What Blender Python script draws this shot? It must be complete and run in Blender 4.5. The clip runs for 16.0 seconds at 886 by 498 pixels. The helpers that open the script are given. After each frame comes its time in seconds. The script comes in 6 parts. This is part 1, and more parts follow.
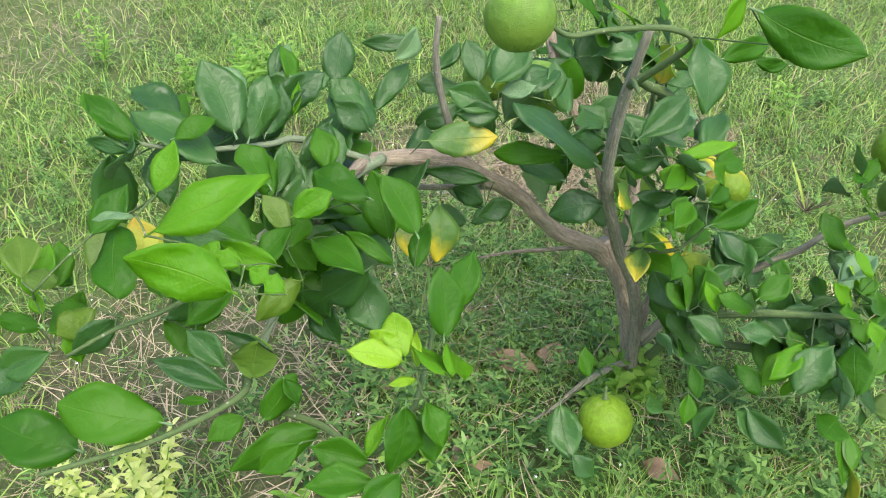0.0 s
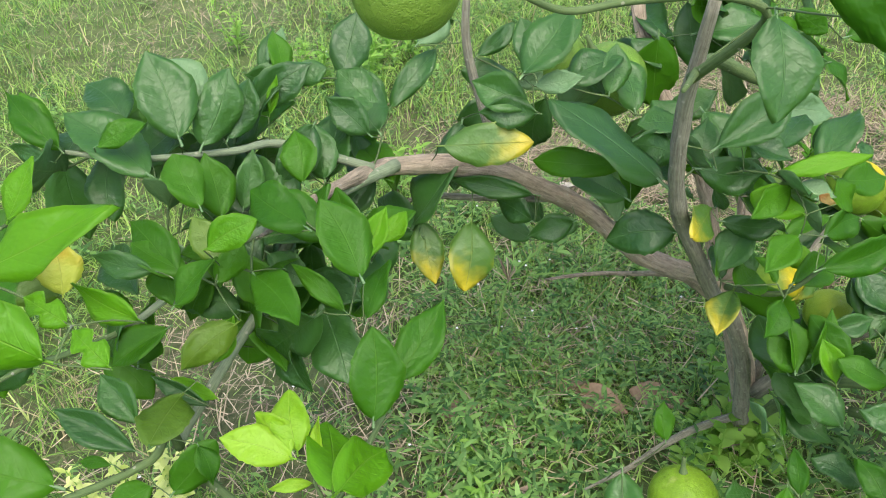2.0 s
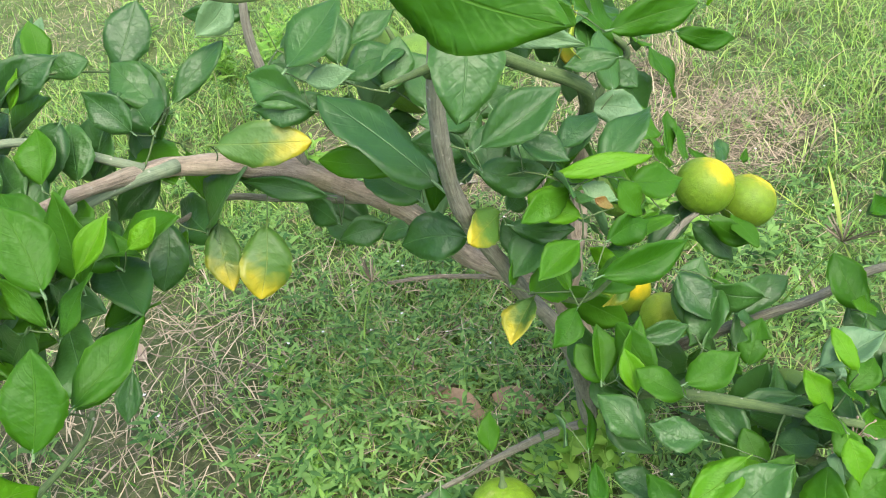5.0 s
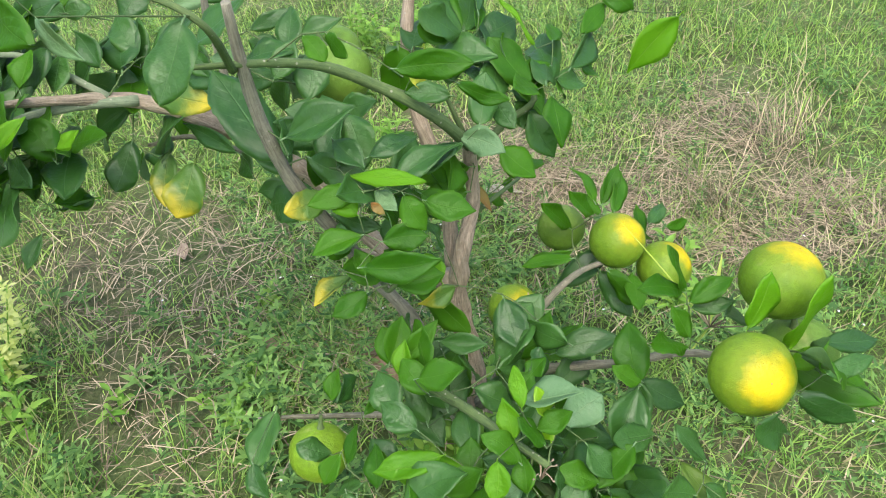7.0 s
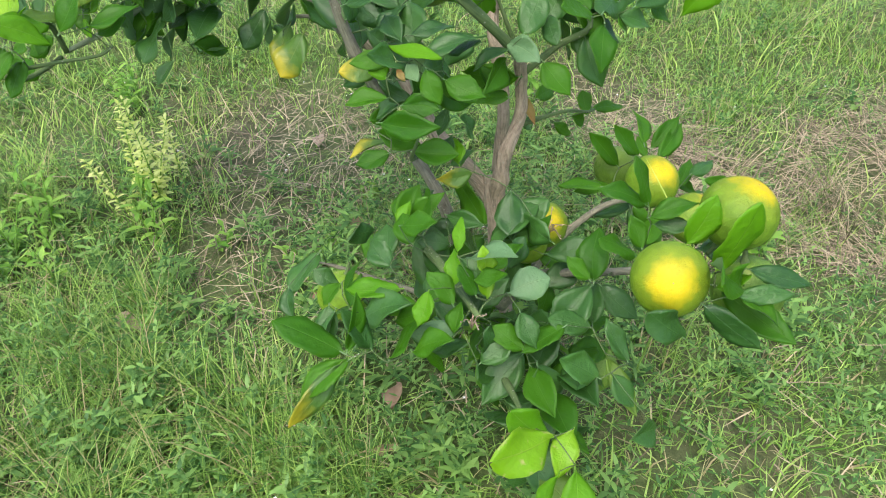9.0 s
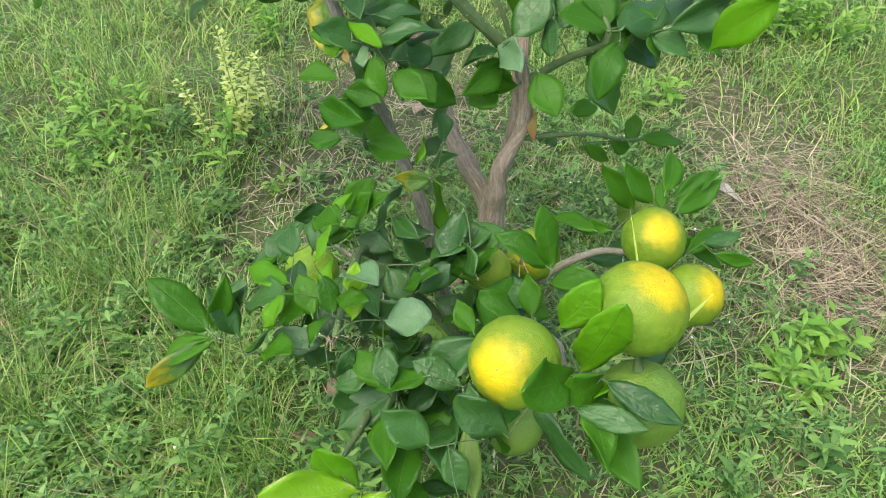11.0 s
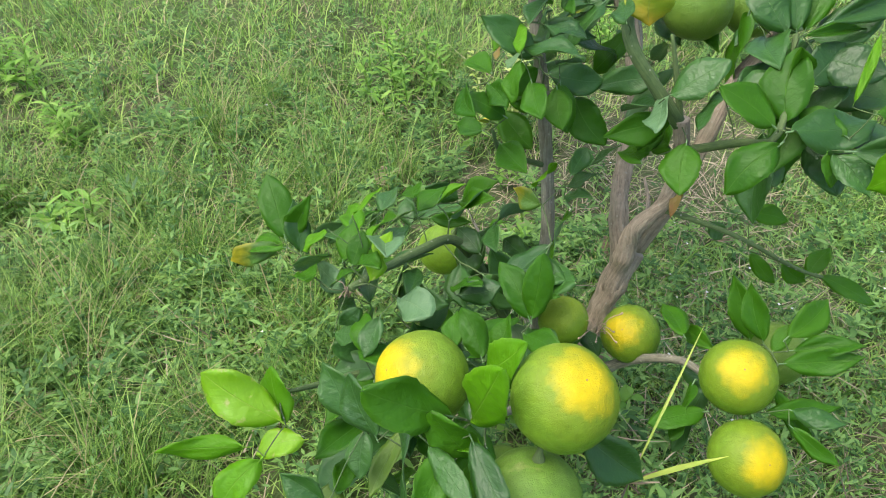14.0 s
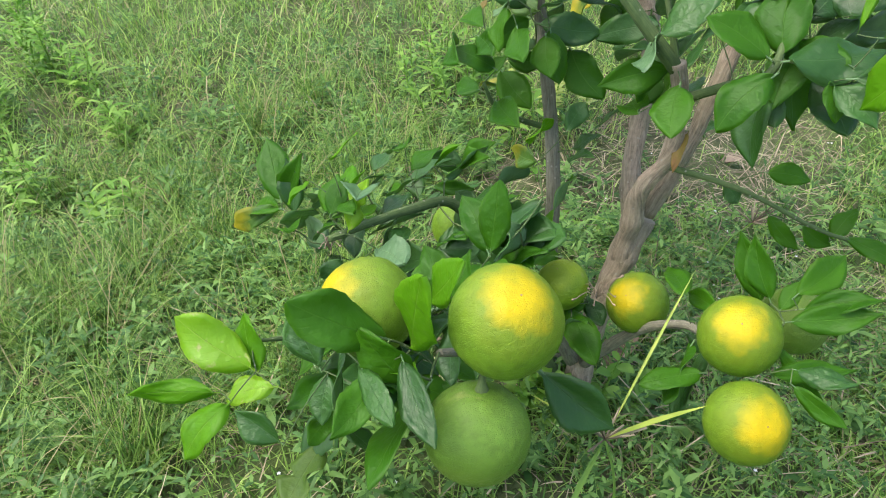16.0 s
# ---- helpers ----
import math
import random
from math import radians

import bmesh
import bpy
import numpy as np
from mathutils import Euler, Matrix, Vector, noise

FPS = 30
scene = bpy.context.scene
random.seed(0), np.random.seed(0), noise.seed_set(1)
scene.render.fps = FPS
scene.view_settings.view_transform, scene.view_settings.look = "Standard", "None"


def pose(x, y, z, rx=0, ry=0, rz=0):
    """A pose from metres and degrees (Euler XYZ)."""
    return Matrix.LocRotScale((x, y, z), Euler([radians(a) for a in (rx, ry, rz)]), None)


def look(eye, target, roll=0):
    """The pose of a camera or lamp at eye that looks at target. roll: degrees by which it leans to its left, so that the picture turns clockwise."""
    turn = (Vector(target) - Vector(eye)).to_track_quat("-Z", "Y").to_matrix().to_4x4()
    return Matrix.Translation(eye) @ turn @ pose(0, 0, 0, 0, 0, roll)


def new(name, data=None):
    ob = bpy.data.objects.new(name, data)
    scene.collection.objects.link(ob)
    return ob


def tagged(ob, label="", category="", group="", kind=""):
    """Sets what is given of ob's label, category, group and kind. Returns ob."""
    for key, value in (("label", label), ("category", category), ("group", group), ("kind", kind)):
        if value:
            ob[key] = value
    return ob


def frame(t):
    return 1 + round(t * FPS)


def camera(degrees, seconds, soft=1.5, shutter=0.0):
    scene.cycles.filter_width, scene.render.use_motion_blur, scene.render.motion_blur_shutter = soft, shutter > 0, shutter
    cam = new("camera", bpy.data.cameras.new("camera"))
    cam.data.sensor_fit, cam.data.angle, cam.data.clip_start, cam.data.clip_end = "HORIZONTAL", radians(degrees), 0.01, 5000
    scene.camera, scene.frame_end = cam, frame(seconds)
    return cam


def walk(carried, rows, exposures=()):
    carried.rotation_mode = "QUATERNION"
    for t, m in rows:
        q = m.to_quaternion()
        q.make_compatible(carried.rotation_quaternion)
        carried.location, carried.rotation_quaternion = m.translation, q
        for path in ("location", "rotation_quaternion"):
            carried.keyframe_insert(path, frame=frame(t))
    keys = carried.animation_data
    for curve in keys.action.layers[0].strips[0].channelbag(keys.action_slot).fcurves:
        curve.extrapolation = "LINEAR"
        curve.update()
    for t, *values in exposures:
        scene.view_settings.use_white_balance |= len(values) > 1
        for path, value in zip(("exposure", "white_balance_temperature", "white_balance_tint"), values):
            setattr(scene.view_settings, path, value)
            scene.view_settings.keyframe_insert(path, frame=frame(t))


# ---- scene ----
cam = camera(62.10, 16.0, 1.0)
PATH = [
    (0, (-0.2846, -1.0297, 1.092), (-0.2845, -0.2411, 0.4771), 2.33),
    (0.5, (-0.2023, -1.024, 1.1047), (-0.2844, -0.25, 0.4768), 2.59),
    (1, (-0.1494, -0.9892, 1.1045), (-0.24, -0.2398, 0.4486), 1.57),
    (1.5, (-0.1592, -0.9631, 1.1023), (-0.2784, -0.197, 0.4707), -0.76),
    (2, (-0.1231, -0.8323, 1.0185), (-0.3572, -0.0921, 0.3882), -5.98),
    (2.5, (-0.1086, -0.7886, 0.9664), (-0.3456, -0.0839, 0.2976), -7.75),
    (3, (-0.0923, -0.7681, 0.9252), (-0.3263, -0.1007, 0.2181), -6.33),
    (3.5, (-0.0675, -0.7514, 0.9129), (-0.275, -0.0826, 0.1989), -4.77),
    (4, (-0.0466, -0.7449, 0.9215), (-0.2414, -0.0614, 0.218), -4.35),
    (4.5, (-0.028, -0.7406, 0.941), (-0.2242, -0.0372, 0.2578), -4.38),
    (5, (0.0544, -0.7457, 0.984), (-0.1465, -0.0036, 0.3445), -4.72),
    (5.2, (0.0937, -0.7609, 1.0006), (-0.0983, -0.0157, 0.3621), -2.65),
    (7.3, (0.535, -0.6631, 1.0516), (0.0463, -0.0694, 0.4124), -2.70),
    (7.5, (0.568, -0.655, 1.0448), (0.0559, -0.0866, 0.4008), -3.43),
    (8, (0.6489, -0.6645, 1.0306), (0.0725, -0.1555, 0.3914), 1.31),
    (8.5, (0.7245, -0.6687, 1.0213), (0.1158, -0.2073, 0.3758), -2.22),
    (9, (0.7854, -0.6519, 1.0244), (0.1604, -0.2137, 0.3784), 0.60),
    (9.2, (0.8087, -0.6355, 1.0263), (0.1782, -0.2221, 0.3694), -0.35),
    (11.3, (0.8294, -0.2475, 0.9945), (0.114, -0.0968, 0.3122), 1.91),
    (11.5, (0.8246, -0.2435, 0.9882), (0.1082, -0.1018, 0.305), 2.19),
    (12, (0.8375, -0.2312, 0.9976), (0.11, -0.1348, 0.3184), 3.57),
    (12.5, (0.8126, -0.1818, 0.9779), (0.0763, -0.0728, 0.3101), 7.13),
    (13, (0.7725, -0.1214, 0.9723), (0.0478, -0.142, 0.2836), 4.40),
    (13.5, (0.7825, -0.083, 0.9808), (0.0933, -0.1873, 0.2637), 5.86),
    (14, (0.8051, 0.0272, 0.9963), (0.1161, -0.2345, 0.3204), 5.09),
    (14.5, (0.8481, 0.0903, 1.0116), (0.1458, -0.235, 0.3785), 4.36),
    (15, (0.8756, 0.1482, 1.0208), (0.1803, -0.221, 0.4041), 3.06),
    (15.5, (0.8876, 0.1719, 1.0009), (0.2206, -0.1942, 0.352), 2.43),
    (16, (0.7895, 0.149, 0.9145), (0.1252, -0.2293, 0.2698), -0.36),
]
walk(cam, [(t, look(eye, target, roll)) for t, eye, target, roll in PATH],
     exposures=[(0.0, 1.25), (2.0, 1.20), (3.0, 1.38), (4.0, 1.45), (5.2, 1.48), (7.3, 1.22), (12.0, 1.17), (16.0, 1.18)])

# ---- light ----
world = bpy.data.worlds.new("sky")
scene.world = world
world.use_nodes = True
wn = world.node_tree.nodes
sky = wn.new("ShaderNodeTexSky")
sky.sky_type = "NISHITA"
sky.sun_disc = False
sky.sun_elevation, sky.sun_rotation = radians(62), radians(147)
sky.air_density, sky.dust_density, sky.ozone_density = 1.0, 4.0, 1.0
world.node_tree.links.new(sky.outputs[0], wn["Background"].inputs[0])
wn["Background"].inputs[1].default_value = 0.158
sun = new("sun", bpy.data.lights.new("sun", "SUN"))
sun.data.energy, sun.data.angle, sun.data.color = 0.85, radians(45), (1.0, 0.96, 0.88)
sun.matrix_world = look((0.9, -1.4, 3.2), (0, 0, 0))


# ---- materials ----
def nodes_of(name):
    m = bpy.data.materials.new(name)
    m.use_nodes = True
    nt = m.node_tree
    return m, nt, nt.nodes["Principled BSDF"]


def add(nt, kind, **inputs):
    n = nt.nodes.new("ShaderNode" + kind)
    for k, v in inputs.items():
        if k in n.inputs:
            n.inputs[k].default_value = v
    return n


def mixer(nt, fac, a, b, blend="MIX"):
    n = nt.nodes.new("ShaderNodeMix")
    n.data_type, n.blend_type = "RGBA", blend
    for i, v in ((0, fac), (6, a), (7, b)):
        if isinstance(v, (int, float)):
            n.inputs[i].default_value = v
        elif isinstance(v, tuple):
            n.inputs[i].default_value = (*v, 1.0) if len(v) == 3 else v
        else:
            nt.links.new(v, n.inputs[i])
    return n.outputs[2]


def ramp(nt, source, lo, hi, a=0.0, b=1.0):
    n = nt.nodes.new("ShaderNodeMapRange")
    n.clamp = True
    for i, v in zip(range(1, 5), (lo, hi, a, b)):
        n.inputs[i].default_value = v
    nt.links.new(source, n.inputs[0])
    return n.outputs[0]


def noise_of(nt, scale, detail=3.0, coords="Object", rough=0.55):
    tc = nt.nodes.new("ShaderNodeTexCoord")
    n = add(nt, "TexNoise", Scale=scale, Detail=detail, Roughness=rough)
    nt.links.new(tc.outputs[coords], n.inputs["Vector"])
    return n.outputs[0]


def maths(nt, op, a, b=None):
    n = nt.nodes.new("ShaderNodeMath")
    n.operation = op
    for i, v in ((0, a), (1, b)):
        if v is None:
            continue
        if isinstance(v, (int, float)):
            n.inputs[i].default_value = v
        else:
            nt.links.new(v, n.inputs[i])
    return n.outputs[0]


def bump(nt, bsdf, height, strength, distance):
    n = add(nt, "Bump", Strength=strength, Distance=distance)
    nt.links.new(height, n.inputs["Height"])
    nt.links.new(n.outputs[0], bsdf.inputs["Normal"])
    return n


def leaf_material(name, dark, light, rib, rough=0.32, glow=0.35, blotch=None, spots=None, coat=0.2, shine=0.5):
    """Citrus leaf: mottled blade, pale midrib and side veins by the leaf's own UV, and light passing through it."""
    m, nt, b = nodes_of(name)
    uv = nt.nodes.new("ShaderNodeTexCoord").outputs["UV"]
    sep = nt.nodes.new("ShaderNodeSeparateXYZ")
    nt.links.new(uv, sep.inputs[0])
    across, along = maths(nt, "ABSOLUTE", maths(nt, "SUBTRACT", sep.outputs[0], 0.5)), sep.outputs[1]
    info = nt.nodes.new("ShaderNodeObjectInfo")
    base = mixer(nt, info.outputs["Random"], dark, light)
    base = mixer(nt, ramp(nt, noise_of(nt, 4.0, 3.0), 0.35, 0.7, 0.0, 0.45), base, light)
    if blotch:
        side = maths(nt, "ADD", noise_of(nt, 2.0, 3.0), maths(nt, "MULTIPLY", along, 0.40))
        base = mixer(nt, ramp(nt, side, 0.68, 0.98), base, blotch)
    if spots:
        base = mixer(nt, ramp(nt, noise_of(nt, 6.5, 4.0), 0.58, 0.68, 0.0, 0.9), base, spots)
    veins = maths(nt, "SINE", maths(nt, "MULTIPLY", maths(nt, "SUBTRACT", along, maths(nt, "MULTIPLY", across, 0.55)), 56.0))
    veins = maths(nt, "MULTIPLY", ramp(nt, veins, 0.7, 1.0), ramp(nt, noise_of(nt, 5.0), 0.4, 0.65, 0.02, 0.12))
    mid = ramp(nt, across, 0.006, 0.020, 0.45, 0.0)
    base = mixer(nt, maths(nt, "MAXIMUM", veins, mid), base, rib)
    base = mixer(nt, ramp(nt, across, 0.470, 0.490, 0.0, 0.35), base, rib)
    nt.links.new(base, b.inputs["Base Color"])
    b.inputs["Roughness"].default_value = rough
    nt.links.new(ramp(nt, noise_of(nt, 9.0), 0.3, 0.7, rough - 0.08, rough + 0.10), b.inputs["Roughness"])
    b.inputs["Coat Weight"].default_value = coat
    b.inputs["Specular IOR Level"].default_value = shine
    b.inputs["Coat Roughness"].default_value = 0.42
    relief = maths(nt, "ADD", maths(nt, "MULTIPLY", maths(nt, "MAXIMUM", veins, mid), -0.6), maths(nt, "ADD", maths(nt, "MULTIPLY", noise_of(nt, 10.0, 2.0), 0.6), maths(nt, "MULTIPLY", noise_of(nt, 3.5), 1.2)))
    bump(nt, b, relief, 0.55, 0.006)
    tr = nt.nodes.new("ShaderNodeBsdfTranslucent")
    nt.links.new(mixer(nt, 0.55, base, (0.30, 0.50, 0.05)), tr.inputs[0])
    mx = nt.nodes.new("ShaderNodeMixShader")
    mx.inputs[0].default_value = glow
    nt.links.new(b.outputs[0], mx.inputs[1])
    nt.links.new(tr.outputs[0], mx.inputs[2])
    nt.links.new(mx.outputs[0], nt.nodes["Material Output"].inputs[0])
    return m


LEAF = {
    "dark": leaf_material("mature_leaf", (0.023, 0.088, 0.016), (0.054, 0.165, 0.026), (0.11, 0.24, 0.065), 0.37, 0.34, coat=0.10, shine=0.5),
    "mid": leaf_material("green_leaf", (0.032, 0.142, 0.006), (0.075, 0.245, 0.010), (0.15, 0.33, 0.04), 0.40, 0.50, coat=0.0, shine=0.32),
    "young": leaf_material("young_leaf", (0.085, 0.29, 0.006), (0.155, 0.41, 0.010), (0.26, 0.46, 0.06), 0.40, 0.5, coat=0.0, shine=0.32),
    "lime": leaf_material("new_shoot_leaf", (0.24, 0.50, 0.010), (0.33, 0.60, 0.018), (0.42, 0.62, 0.08), 0.44, 0.5),
    "yellow": leaf_material("yellowing_leaf", (0.055, 0.150, 0.022), (0.10, 0.23, 0.03), (0.26, 0.34, 0.07), 0.44, 0.36, (0.64, 0.53, 0.03)),
    "olive": leaf_material("olive_leaf", (0.085, 0.185, 0.012), (0.15, 0.27, 0.018), (0.24, 0.36, 0.06), 0.46, 0.42),
    "pale": leaf_material("leaf_underside", (0.11, 0.235, 0.095), (0.16, 0.29, 0.12), (0.24, 0.37, 0.16), 0.52, 0.26, coat=0.1),
    # for a faded leaf, and for light through a leaf back, put into the colour
    "sick_backlit": leaf_material("faded_and_backlit_leaf", (0.36, 0.48, 0.035), (0.48, 0.54, 0.05), (0.46, 0.52, 0.10), 0.48, 0.4, (0.62, 0.44, 0.03)),
    "spotted": leaf_material("scarred_young_leaf", (0.22, 0.50, 0.008), (0.30, 0.58, 0.015), (0.42, 0.60, 0.08), 0.42, 0.5, spots=(0.58, 0.52, 0.22)),
    "rust": leaf_material("rusty_leaf", (0.22, 0.16, 0.03), (0.27, 0.19, 0.035), (0.28, 0.24, 0.08), 0.5, 0.35, (0.26, 0.11, 0.02)),
}


def bark_material(name, dark, light, furrow=1.0, moss=(0.15, 0.17, 0.10)):
    """Bark with lengthwise furrows round the stem, pale lichen flecks and greenish bloom."""
    m, nt, b = nodes_of(name)
    tc = nt.nodes.new("ShaderNodeTexCoord")
    sep = nt.nodes.new("ShaderNodeSeparateXYZ")
    nt.links.new(tc.outputs["UV"], sep.inputs[0])
    turn = maths(nt, "MULTIPLY", sep.outputs[0], 6.28319)
    join = nt.nodes.new("ShaderNodeCombineXYZ")
    nt.links.new(maths(nt, "MULTIPLY", maths(nt, "COSINE", turn), 2.6), join.inputs[0])
    nt.links.new(maths(nt, "MULTIPLY", maths(nt, "SINE", turn), 2.6), join.inputs[1])
    nt.links.new(maths(nt, "MULTIPLY", sep.outputs[1], 26.0), join.inputs[2])
    ridge = add(nt, "TexNoise", Scale=1.3, Detail=6.0, Roughness=0.68, Distortion=0.5)
    nt.links.new(join.outputs[0], ridge.inputs["Vector"])
    fine = noise_of(nt, 130.0, 5.0)
    both = maths(nt, "ADD", maths(nt, "MULTIPLY", ridge.outputs[0], 0.75), maths(nt, "MULTIPLY", fine, 0.25))
    base = mixer(nt, ramp(nt, both, 0.36, 0.62), dark, light)
    base = mixer(nt, ramp(nt, noise_of(nt, 14.0), 0.5, 0.75, 0.0, 0.5), base, moss)
    spots = add(nt, "TexVoronoi", Scale=90.0)
    nt.links.new(tc.outputs["Object"], spots.inputs["Vector"])
    base = mixer(nt, ramp(nt, spots.outputs["Distance"], 0.10, 0.16, 0.55, 0.0), base, (0.42, 0.40, 0.33))
    nt.links.new(base, b.inputs["Base Color"])
    b.inputs["Roughness"].default_value = 0.85
    bump(nt, b, both, 0.9 * furrow, 0.006)
    return m


BARK = bark_material("bark", (0.20, 0.160, 0.112), (0.47, 0.385, 0.285))
BARK_DARK = bark_material("grey_bark", (0.125, 0.12, 0.085), (0.29, 0.28, 0.205), 0.7)
TWIG_GREY = bark_material("grey_green_twig", (0.12, 0.165, 0.095), (0.24, 0.295, 0.175), 0.3, (0.17, 0.21, 0.12))
TWIG = bark_material("green_twig", (0.05, 0.095, 0.028), (0.115, 0.175, 0.055), 0.3, (0.12, 0.17, 0.06))


def orange_material(name, green, ripe, reach):
    """Ripening peel: green below, yellow towards the blossom end (object +Z), fine pores."""
    m, nt, b = nodes_of(name)
    tc = nt.nodes.new("ShaderNodeTexCoord")
    sep = nt.nodes.new("ShaderNodeSeparateXYZ")
    nt.links.new(tc.outputs["Object"], sep.inputs[0])
    soft = noise_of(nt, 45.0, 3.0)
    size = nt.nodes.new("ShaderNodeVectorMath")
    size.operation = "LENGTH"
    nt.links.new(tc.outputs["Object"], size.inputs[0])
    edge = maths(nt, "ADD", maths(nt, "DIVIDE", sep.outputs[2], size.outputs["Value"]), maths(nt, "MULTIPLY", maths(nt, "SUBTRACT", soft, 0.5), 0.55))
    base = mixer(nt, ramp(nt, noise_of(nt, 110.0, 3.0), 0.35, 0.65), green, tuple(v * 1.3 for v in green))
    base = mixer(nt, ramp(nt, edge, reach - 0.6, reach + 0.08), base, tuple(0.86 * a + 0.14 * c for a, c in zip(green, ripe)))
    base = mixer(nt, ramp(nt, edge, reach - 0.18, reach + 0.16), base, ripe)
    scuff = noise_of(nt, 30.0, 5.0)
    base = mixer(nt, ramp(nt, scuff, 0.66, 0.74, 0.0, 0.35), base, (0.40, 0.38, 0.16))
    nt.links.new(base, b.inputs["Base Color"])
    b.inputs["Roughness"].default_value = 0.45
    b.inputs["Specular IOR Level"].default_value = 0.3
    pores = add(nt, "TexVoronoi", Scale=800.0)
    nt.links.new(tc.outputs["Object"], pores.inputs["Vector"])
    dimple = maths(nt, "ADD", maths(nt, "MULTIPLY", ramp(nt, pores.outputs["Distance"], 0.0, 0.45), 0.55), maths(nt, "MULTIPLY", noise_of(nt, 170.0, 3.0), 2.0))
    bump(nt, b, dimple, 0.52, 0.0015)
    return m


PEEL_GREEN = orange_material("green_peel", (0.14, 0.25, 0.014), (0.25, 0.35, 0.022), 0.6)
PEEL_TURNING = orange_material("turning_peel", (0.115, 0.215, 0.014), (0.64, 0.475, 0.003), 0.89)
PEEL_RIPER = orange_material("riper_peel", (0.125, 0.22, 0.014), (0.64, 0.475, 0.003), 0.87)
PEEL_PALE = orange_material("unripe_peel", (0.105, 0.20, 0.024), (0.140, 0.24, 0.032), 0.3)


def plain(name, colour, other, rough=0.7, scale=30.0, glow=0.0, island=False, dry=None):
    m, nt, b = nodes_of(name)
    base = mixer(nt, ramp(nt, noise_of(nt, scale, 4.0), 0.3, 0.7), colour, other)
    if island:
        geo = nt.nodes.new("ShaderNodeNewGeometry")
        luck = geo.outputs["Random Per Island"]
        base = mixer(nt, maths(nt, "POWER", ramp(nt, luck, 0.0, 0.86), 1.25), colour, other)
        if dry:
            base = mixer(nt, ramp(nt, luck, 0.86, 0.90), base, dry)
    nt.links.new(base, b.inputs["Base Color"])
    b.inputs["Roughness"].default_value = rough
    if glow:
        tr = nt.nodes.new("ShaderNodeBsdfTranslucent")
        nt.links.new(base, tr.inputs[0])
        mx = nt.nodes.new("ShaderNodeMixShader")
        mx.inputs[0].default_value = glow
        nt.links.new(b.outputs[0], mx.inputs[1])
        nt.links.new(tr.outputs[0], mx.inputs[2])
        nt.links.new(mx.outputs[0], nt.nodes["Material Output"].inputs[0])
    return m


GRASS = plain("grass_blade", (0.075, 0.215, 0.020), (0.48, 0.70, 0.17), 0.5, glow=0.42, island=True, dry=(0.47, 0.41, 0.22))
MEADOW = plain("meadow_blade", (0.17, 0.34, 0.04), (0.52, 0.70, 0.18), 0.5, glow=0.42, island=True, dry=(0.52, 0.45, 0.26))
TUFT = plain("tuft_blade", (0.050, 0.155, 0.014), (0.36, 0.55, 0.11), 0.5, glow=0.4, island=True, dry=(0.40, 0.35, 0.17))
GRASS_PALE = plain("pale_blade", (0.30, 0.42, 0.05), (0.46, 0.56, 0.10), 0.5, glow=0.3)
HERB = plain("herb_leaf", (0.050, 0.150, 0.030), (0.26, 0.46, 0.11), 0.5, glow=0.4, island=True)
STRAW = plain("dry_straw", (0.11, 0.083, 0.050), (0.53, 0.44, 0.285), 0.8, island=True)
WEED_YELLOW = plain("yellow_weed_leaf", (0.50, 0.60, 0.12), (0.74, 0.79, 0.30), 0.5, glow=0.3, island=True)
WEED_GREEN = plain("weed_leaf", (0.15, 0.35, 0.035), (0.32, 0.54, 0.09), 0.5, glow=0.4, island=True)
PETAL = plain("white_petal", (0.75, 0.76, 0.72), (0.85, 0.85, 0.8), 0.6)
DRY = plain("dry_leaf", (0.19, 0.12, 0.07), (0.34, 0.235, 0.15), 0.8, 60.0)
SCAR = plain("blossom_scar", (0.30, 0.20, 0.10), (0.42, 0.28, 0.15), 0.8, 300.0)
BLEACHED = plain("white_leaf_scrap", (0.46, 0.42, 0.34), (0.60, 0.56, 0.46), 0.8, 60.0)
DRY_PALE = plain("bleached_leaf", (0.27, 0.20, 0.14), (0.40, 0.31, 0.22), 0.8, 60.0)


def soil_material():
    m, nt, b = nodes_of("soil")
    n1, n2 = noise_of(nt, 1.6, 5.0), noise_of(nt, 38.0, 6.0)
    base = mixer(nt, ramp(nt, n2, 0.3, 0.7), (0.044, 0.034, 0.024), (0.145, 0.115, 0.080))
    base = mixer(nt, ramp(nt, n1, 0.36, 0.56, 0.15, 0.8), base, (0.075, 0.125, 0.03))
    tc = nt.nodes.new("ShaderNodeTexCoord")
    away = nt.nodes.new("ShaderNodeVectorMath")
    away.operation = "LENGTH"
    nt.links.new(tc.outputs["Object"], away.inputs[0])
    turf = mixer(nt, ramp(nt, n2, 0.3, 0.7), (0.075, 0.135, 0.025), (0.17, 0.25, 0.06))
    base = mixer(nt, ramp(nt, away.outputs["Value"], 1.2, 5.0, 0.15, 0.9), base, turf)
    nt.links.new(base, b.inputs["Base Color"])
    b.inputs["Roughness"].default_value = 0.95
    bump(nt, b, n2, 0.8, 0.03)
    return m


SOIL = soil_material()


# ---- helpers of this scene ----
def part(name, bm, material, parent, label=""):
    me = bpy.data.meshes.new(name)
    bm.to_mesh(me)
    bm.free()
    for p in me.polygons:
        p.use_smooth = True
    me.materials.append(material)
    ob = new(name, me)
    ob.parent = parent
    return tagged(ob, label)


